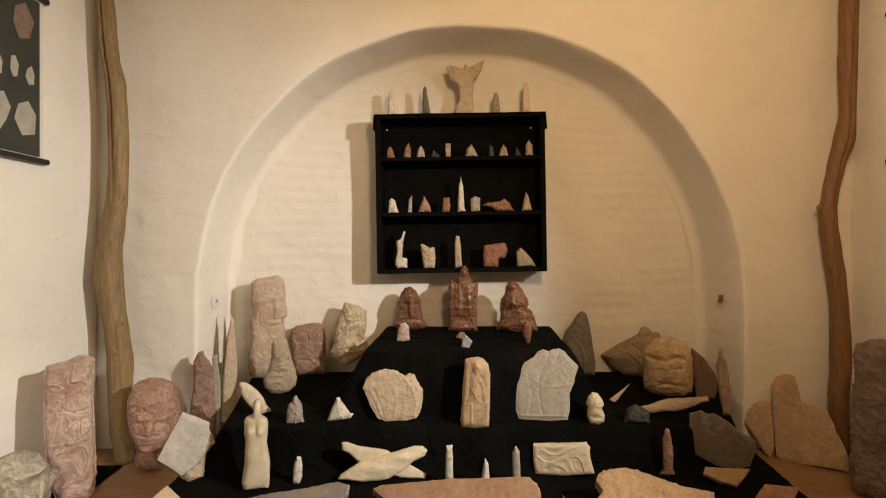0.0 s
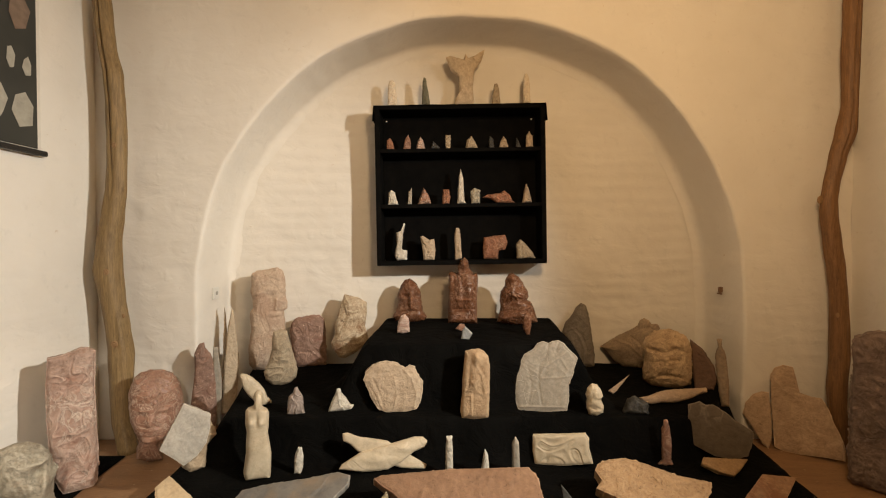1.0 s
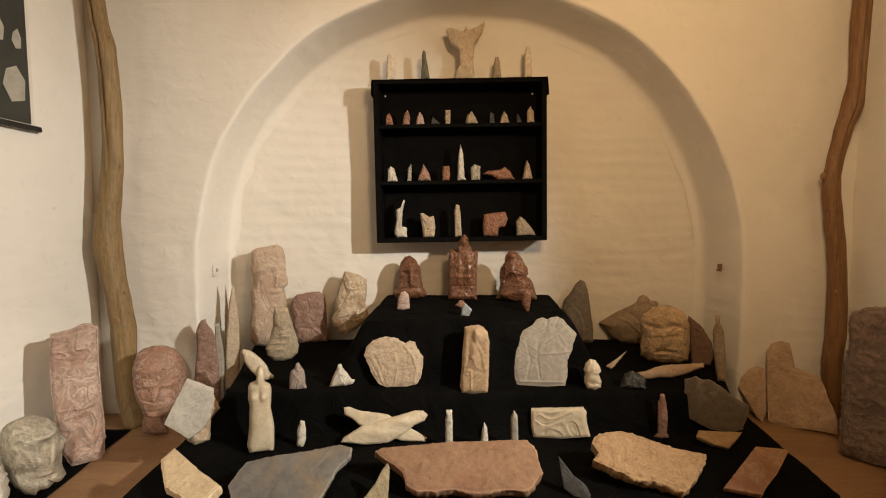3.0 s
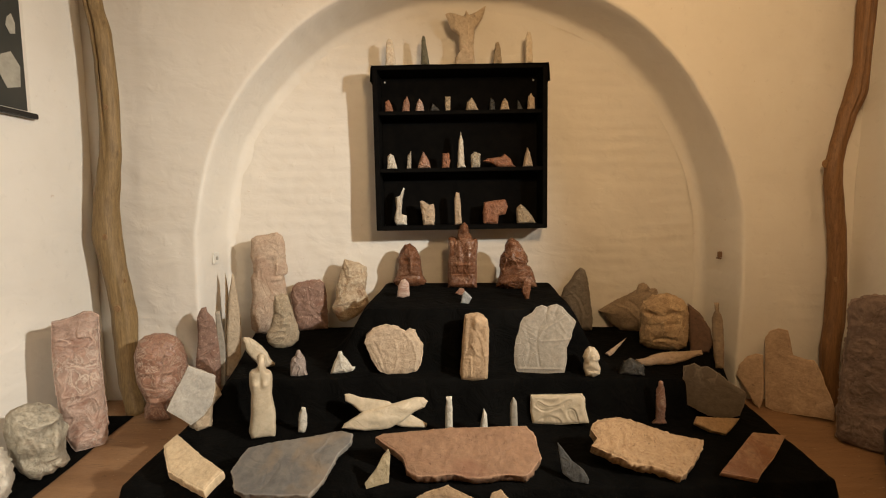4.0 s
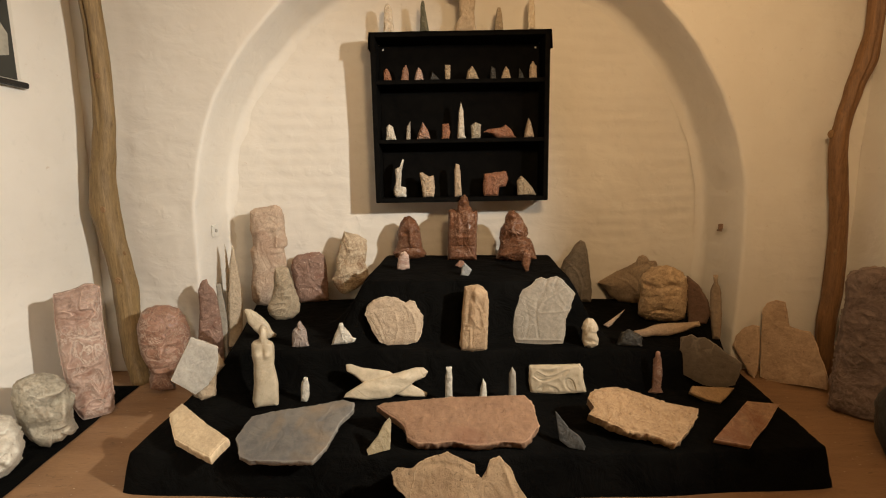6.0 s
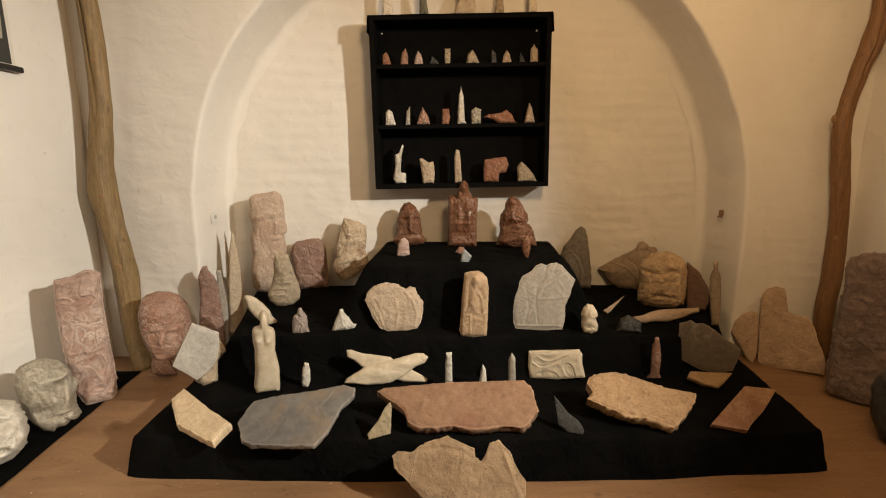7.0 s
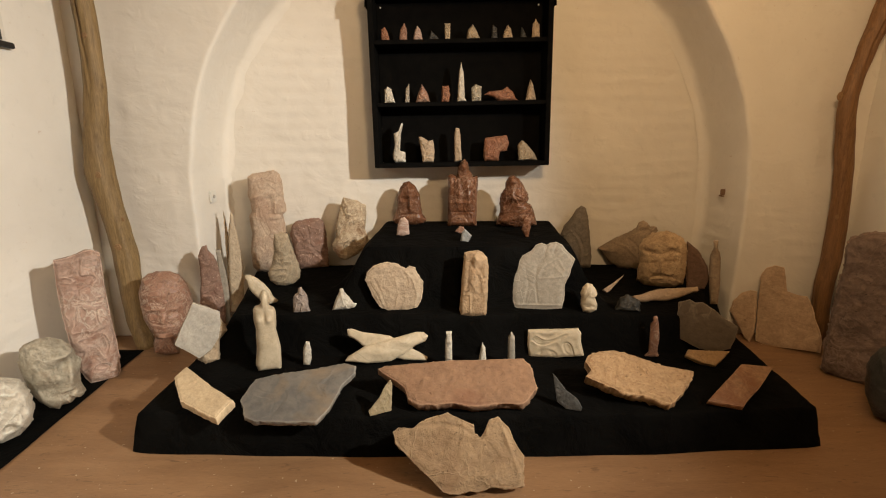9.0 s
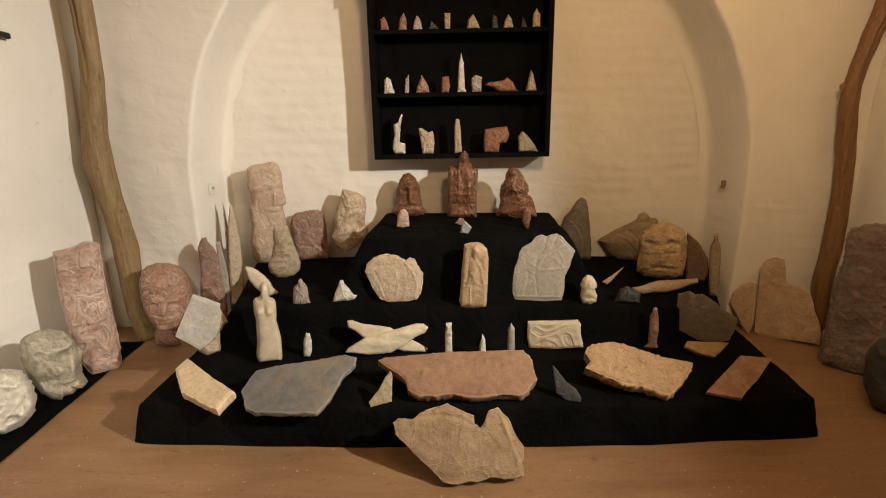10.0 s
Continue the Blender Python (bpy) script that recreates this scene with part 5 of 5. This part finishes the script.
stone("stone_slab", "large notched tan limestone slab leaning on the cloth", "stone slab", "slabs on the cloth", TANSLAB, (0.072, 1.396, 0.022), 38, -0, 3.5, 0.03, 0.9,
      [(-26.1, 21.2), (-24, 22.8), (-18.7, 22.4), (-15.5, 24.8), (-5.9, 28), (-0.5, 25.8), (4.4, 23.3), (4.7, 20.3), (6.8, 19.3), (8.6, 21.7), (10.2, 25.3), (13.5, 26.3), (17.6, 22.7), (19, 18.7), (20.5, 15.8), (22.6, 12.9), (21.8, 3), (17.3, 2.1), (10.2, 2.7), (5.1, 0.9), (2.1, 1.4), (-2, 0.2), (-7.1, 0.9), (-11.1, 4.6), (-17.4, 10.2), (-21.6, 14), (-24.9, 16.9)], 0.07,
      strokes=[(0.8, -0.3, [(-17.1, 23.2), (-8.3, 24.1), (-0.7, 22.7), (4.6, 19.7)]), (0.8, 0.35, [(14.4, 24.5), (18, 14), (20.5, 5.5)]), (0.9, -0.3, [(-9.2, 3.4), (-3.1, 2.5), (3.7, 3.6)]), (0.9, 0.3, [(8.1, 1.7), (10.9, 5.8), (13.8, 3.9)])])
stone("stone_slab", "grey-brown triangular stone slab leaning on the wall", "stone slab", "slabs by the wall", WARMTAN, (1.967, 2.700, 0.000), 14, -36, 5, 0.1, 0.4,
      [(-15, 17.8), (-13.9, 24.5), (-9.8, 30.4), (-5.5, 33), (-2, 32.6), (-0.3, 17.4), (-0.3, 5.2), (-1.7, -0), (-4.8, 2.3), (-8.8, 9.1)], 0.12)
stone("stone_slab", "large grey-brown shouldered stone slab leaning on the wall", "stone slab", "slabs by the wall", WARMTAN, (2.134, 2.581, 0.000), 16, -40, 5, 0.1, 0.4,
      [(-22.7, 43.4), (-20.8, 48.1), (-16.6, 50.6), (-11.7, 50), (-10.1, 43.9), (-8.3, 35.6), (-2.8, 34.3), (2, 34.3), (4.7, 29.8), (7.4, 22.1), (11.3, 13.3), (12.7, 8.8), (12.6, 2.3), (5, 2), (-5.5, 0.7), (-15.1, 0), (-19.6, 1.5), (-21.3, 20.5)], 0.12,
      strokes=[(1.2, 0.3, [(-20.1, 40.2), (-16.2, 35.7), (-8.7, 33.7)]), (1, -0.25, [(-1, 28.5), (1.2, 17.3), (3.6, 6.3)])])
stone("carved_stele", "tall dark purple-grey stone stele by the wall", "sculpture", "", PURPLE, (2.206, 2.134, 0.000), 5, -46, 16, 0.22, 1.6,
      [(-22, 70.9), (-20.6, 75.3), (-15.4, 78.5), (-11.3, 79.9), (-6.7, 79.7), (-3.7, 75.3), (-0.4, 53.1), (3.5, 25.7), (3.4, 4.1), (-2.4, 0.3), (-10.9, 0), (-19.9, 1.2), (-22, 3.5), (-22.4, 17.3), (-22.2, 32.8), (-21.6, 48.3), (-21.1, 60.5)], 0.35)
stone("dark_boulder", "blue-black stone boulder on the wooden floor", "stone", "", BLACKSTONE, (1.973, 1.795, 0.000), 0, -48, 20, 0.9, 0.6,
      [(-12.4, 24.1), (-10, 31.9), (-4.4, 36.6), (2.7, 35.2), (8.4, 21.8), (9.2, 7.4), (-0, 0), (-6.7, 1), (-11.1, 10.5)], 0.15)

# ---- wall shelf with its figurines ----


def wall_shelf():
    """A shallow open black box with three bays, hung a little askew in the niche."""
    shelf = tagged(new("wall_shelf"), "black-painted open shelf box with three bays, cloth over its top", "shelf")
    left, right, low, high, y0, y1 = -0.578, 0.578, -0.5425, 0.5425, 0.0, 0.2
    part("side_board", box_bm(left, left + 0.032, y0, y1, low, high), BLACKBOARD, shelf)
    part("side_board", box_bm(right - 0.032, right, y0, y1, low, high), BLACKBOARD, shelf)
    part("top_board", box_bm(left + 0.032, right - 0.032, y0, y1, high - 0.03, high), BLACKBOARD, shelf)
    part("bottom_board", box_bm(left + 0.032, right - 0.032, y0, y1, low, low + 0.03), BLACKBOARD, shelf)
    part("back_board", box_bm(left + 0.032, right - 0.032, y1 - 0.012, y1, low + 0.03, high - 0.03), BLACKBOARD, shelf)
    for z in (SHELF_ROWS[2], SHELF_ROWS[1]):
        part("shelf_board", box_bm(left + 0.032, right - 0.032, y0 + 0.012, y1 - 0.012, z - 0.026, z), BLACKBOARD, shelf)
    cloth, n, m = [], 60, 22
    for i in range(m):
        for j in range(n):
            s = (j / (n - 1) * 2 - 1) * 0.70
            over = max(0.0, abs(s) - 0.584)
            drop = over * (0.9 if s < 0 else 1.0)
            x = math.copysign(min(abs(s), 0.584) + 0.06 * over + 0.008 * (over > 0) * noise.noise(Vector((i * 0.4, s * 4, 2))), s)
            t = i / (m - 1)
            y = -0.012 + 0.2 * t
            fall = 0.012 * (1 - t) ** 8
            cloth.append(Vector((x, y, high + 0.008 - drop - fall + 0.003 * noise.noise(Vector((s * 9, t * 3, 1))))))
    mesh_object("cover_cloth", cloth, grid_faces(m, n), CLOTH, shelf, "thin black cloth over the top")
    for x in (left + 0.06, right - 0.06):
        bm = bmesh.new()
        bmesh.ops.create_uvsphere(bm, u_segments=10, v_segments=6, radius=0.006, matrix=Matrix.Translation((x, y1 - 0.014, high - 0.06)))
        part("screw_head", bm, WHITEPLASTIC, shelf)
    shelf.matrix_world = pose(0.122, 3.09, 1.632, 0, -0.9, 0)
    return shelf


# heights of the boards above the middle of the shelf: top, upper, middle, bottom
SHELF_ROWS = (0.556, 0.251, -0.126, -0.5125)
wall_shelf()
SHELF_TILT = pose(0.122, 3.09, 1.632, 0, -0.9, 0)

FIGURINES = (
    (1, RED, -0.359, [(-2.7, 0), (-2.3, 7), (0, 8.6), (1.6, 5.9), (3.1, -0)]),
    (1, REDPINK, -0.246, [(-2.7, 0), (-1.2, 7), (1.2, 10.5), (2.7, 7), (2.7, -0)]),
    (1, STRIPED, -0.152, [(-3.1, 0), (-1.6, 5.9), (0, 9), (2, 6.6), (3.5, -0)]),
    (1, BLACKSTONE, -0.047, [(-3.9, 0), (-1.6, 5.9), (1.6, 2.7), (3.9, -0)]),
    (1, GREYTAN, 0.039, [(-1.6, 0), (-1.6, 9.8), (2, 9.8), (1.6, -0)]),
    (1, GREYTAN, 0.203, [(-4.3, 0), (-3.1, 6.2), (0, 9.4), (2.3, 5.5), (4.7, 0.4)]),
    (1, BLACKSTONE, 0.340, [(-2, 0), (-1.2, 8.6), (1.2, 6.6), (2, -0)]),
    (1, TAN, 0.425, [(-3.5, 0), (-1.9, 5.5), (0, 8.6), (2, 5.9), (3.5, -0)]),
    (1, BLACKSTONE, 0.527, [(-2, 0), (-1.6, 7), (0.4, 3.9), (2, -0)]),
    (1, CREAM, 0.601, [(-2.3, 0), (-1.9, 8.2), (0, 11.3), (2.3, 7.8), (2.7, 0.4)]),
    (2, WHITE, -0.347, [(-3.5, 0), (-3.1, 8.6), (-1.2, 10.5), (1.2, 9), (3.5, -0)]),
    (2, PALEGREY, -0.230, [(-1.6, 0), (-0.8, 8.6), (1.6, 12.1), (1.2, -0)]),
    (2, REDPINK, -0.129, [(-4.7, 0), (-3.1, 4.7), (-0.4, 11.7), (2.7, 6.6), (4.7, 0.4)]),
    (2, RED, 0.023, [(-3.1, 0), (-2.3, 10.1), (2, 10.1), (2.7, 4.3), (2, 0.4)]),
    (2, WHITE, 0.129, [(-3.1, 0), (-1.9, 17.9), (-0.8, 22.6), (-0.4, 24.6), (0, 22.6), (1.2, 17.9), (2, 2.3), (3.1, 0.4)]),
    (2, GREYGREEN, 0.222, [(-2.7, 0), (-3.1, 8.6), (-0.4, 10.9), (3.5, 9.4), (3.1, 0.4)]),
    (2, RED, 0.394, [(-11.7, 4.3), (-9, 6.2), (0, 7), (3.1, 9), (7, 5.8), (9, 1.2), (10.9, -0), (-2, 0), (-5.9, 2.7)]),
    (2, CREAM, 0.581, [(-3.5, 0), (-1.6, 9), (-0.4, 13.3), (1.2, 10.1), (3.5, 0.4)]),
    (3, WHITE, -0.301, [(-4.3, 3.1), (-2.7, 11.7), (-3.1, 19.5), (0.4, 20.7), (2.7, 26.5), (3.5, 25.4), (1.6, 17.6), (0.8, 7.8), (4.3, 7), (4.3, 0.4), (-2.7, 0)]),
    (3, CREAM, -0.106, [(-5.8, 16.8), (-3.5, 16.8), (0.4, 14), (3.9, 14.8), (4.7, 7), (3.9, -0), (-3.5, 0), (-4.7, 9)]),
    (3, CREAM, 0.097, [(-2, 0), (-2.3, 16.8), (-1.2, 22.2), (1.2, 21.8), (2, 14.8), (2.7, 0.8)]),
    (3, RED, 0.327, [(-5.1, 0.4), (-5.5, 7.8), (-4.7, 15.2), (2.7, 16), (9.8, 16.8), (11.7, 11.7), (9.8, 6.6), (5.5, 5.8), (4.7, -0)]),
    (3, GREYTAN, 0.573, [(-6.6, 0), (-7, 10.1), (-4.3, 13.3), (-1.6, 11.3), (3.5, 5.5), (6.6, -0)]),
    (0, PLASTER, -0.339, [(-3.5, 0), (-2.7, 13.3), (-1.9, 17.2), (0, 18.3), (2, 16.4), (3.5, -0)]),
    (0, GREEN, -0.105, [(-3.1, 0), (-2.3, 16), (-1.5, 19.5), (0, 18.7), (0.4, 14.8), (1.6, 9), (2.7, -0)]),
    (0, BUFF, 0.164, [(-7, 0), (-7, 4.3), (-3.9, 8.2), (-4.3, 19.9), (-9, 23), (-13.2, 33.2), (-10.1, 34), (-0.8, 31.2), (0.8, 35.9), (2.4, 32), (9.4, 34.7), (14.1, 38.2), (11.3, 29.6), (6.3, 23), (5.5, 10.9), (6.6, -0)]),
    (0, GREYTAN, 0.375, [(-2.7, 0), (-1.6, 10.1), (-0.8, 14), (1.2, 14.4), (2.3, 10.5), (3.1, -0)]),
    (0, PLASTER, 0.586, [(-2.3, 0), (-1.9, 16.4), (-0.8, 21.1), (1.2, 20.3), (2.3, 14.4), (2.7, 0.4)]),
)
FIGURE_LABELS = {
    0: "stone figurine standing on top of the black shelf", 1: "small carved stone figurine on the upper shelf board",
    2: "small carved stone figurine on the middle shelf board", 3: "carved stone figurine on the bottom shelf board"}
for row, material, x, outline in FIGURINES:
    low = min(v for _, v in outline)
    outline = [(u, v - low) for u, v in outline]
    wide = max(u for u, _ in outline) - min(u for u, _ in outline)
    verts, faces = solid(outline, max(2.5, min(6.0, wide * 0.7)), 0.55, 0.45, next(SEEDS), 72, carve=0.5)
    ob = welded(mesh_object("figurine", verts, faces, material))
    ob.matrix_world = SHELF_TILT @ pose((x - 0.122), 0.05, SHELF_ROWS[row] + 0.001)
    words = material.name.replace("_", " ")
    tagged(ob, words + " " + FIGURE_LABELS[row], "figurine", "figurines of the shelf")

# ---- fittings on the walls ----


def wall_socket():
    s = tagged(new("wall_socket"), "white plastic wall socket in the niche reveal", "socket", kind="")
    part("plate", box_bm(0, 0.012, -0.04, 0.04, -0.04, 0.04, 0.004), WHITEPLASTIC, s)
    bm = bmesh.new()
    bmesh.ops.create_cone(bm, cap_ends=True, segments=24, radius1=0.013, radius2=0.012, depth=0.012, matrix=Matrix.Translation((0.011, 0, 0)) @ Euler((0, radians(90), 0)).to_matrix().to_4x4())
    part("socket_well", bm, SOCKETGREY, s, "grey round socket well")
    s.matrix_world = pose(ARCH_X - ARCH_A + 0.006, 3.07, 0.9)
    return s


wall_socket()


def wall_hook():
    s = tagged(new("wall_hook"), "small rusty metal latch stub in the niche reveal", "hook")
    part("pin", box_bm(-0.03, 0, -0.008, 0.008, -0.02, 0.02, 0.004), RUSTMETAL, s)
    part("tongue", box_bm(-0.03, -0.018, -0.03, 0.02, -0.03, -0.02, 0.003), RUSTMETAL, s)
    s.matrix_world = pose(ARCH_X + ARCH_A - 0.004, 3.06, 0.92)
    return s


wall_hook()


def hanging_print(name, label, x, sign, y0, y1, low, high):
    """A scroll-like print on dark paper between two black rods, flat on a side wall."""
    s = tagged(new(name), label, "picture")
    d = 0.012 * sign
    a, b = sorted((x, x + d * 0.4))
    part("backing", box_bm(a, b, y0, y1 + 0.028, low, high, 0), PAPER, s, "white paper backing")
    a, b = sorted((x + d * 0.5, x + d))
    part("print", box_bm(a, b, y0, y1, low + 0.01, high - 0.01, 0), PRINT, s, "dark grey printed sheet")
    for z in (low - 0.012, high + 0.012):
        a, b = sorted((x, x + 0.03 * sign))
        part("rod", box_bm(a, b, y0 - 0.03, y1 + 0.045, z - 0.014, z + 0.014, 0.004), BLACKWOOD, s, "black wooden rod")
    shapes = ((0.087, 0.2, 0.07, 0.1, 0), (0.215, 0.2, 0.05, 0.095, 0), (0.06, 0.42, 0.028, 0.05, 0), (0.148, 0.435, 0.024, 0.065, 0), (0.235, 0.42, 0.03, 0.06, 0),
              (0.105, 0.68, 0.062, 0.1, 1), (0.27, 0.68, 0.06, 0.09, 1))
    for u, v, ru, rv, pink in shapes:
        bm = bmesh.new()
        ring = []
        for i in range(6):
            t = 2 * math.pi * (i + 0.25) / 6
            k = 1 + 0.45 * noise.noise(Vector((u * 50 + math.cos(t), v * 50 + math.sin(t), 1)))
            ring.append(bm.verts.new((x + d + 0.004 * sign, y1 - u + ru * k * math.cos(t), low + v + rv * k * math.sin(t))))
        bm.faces.new(ring)
        part("printed_shape", bm, PRINTPINK if pink else PRINTPALE, s, "pale printed stone shape")
    return s


hanging_print("wall_print", "dark hanging print of pale stones between black rods", X_LEFT + 0.012, 1, 1.75, 2.42, 1.73, 2.57)
hanging_print("wall_print", "dark hanging print on the shaded wall", X_RIGHT - 0.012, -1, 1.9, 2.55, 1.76, 2.57)
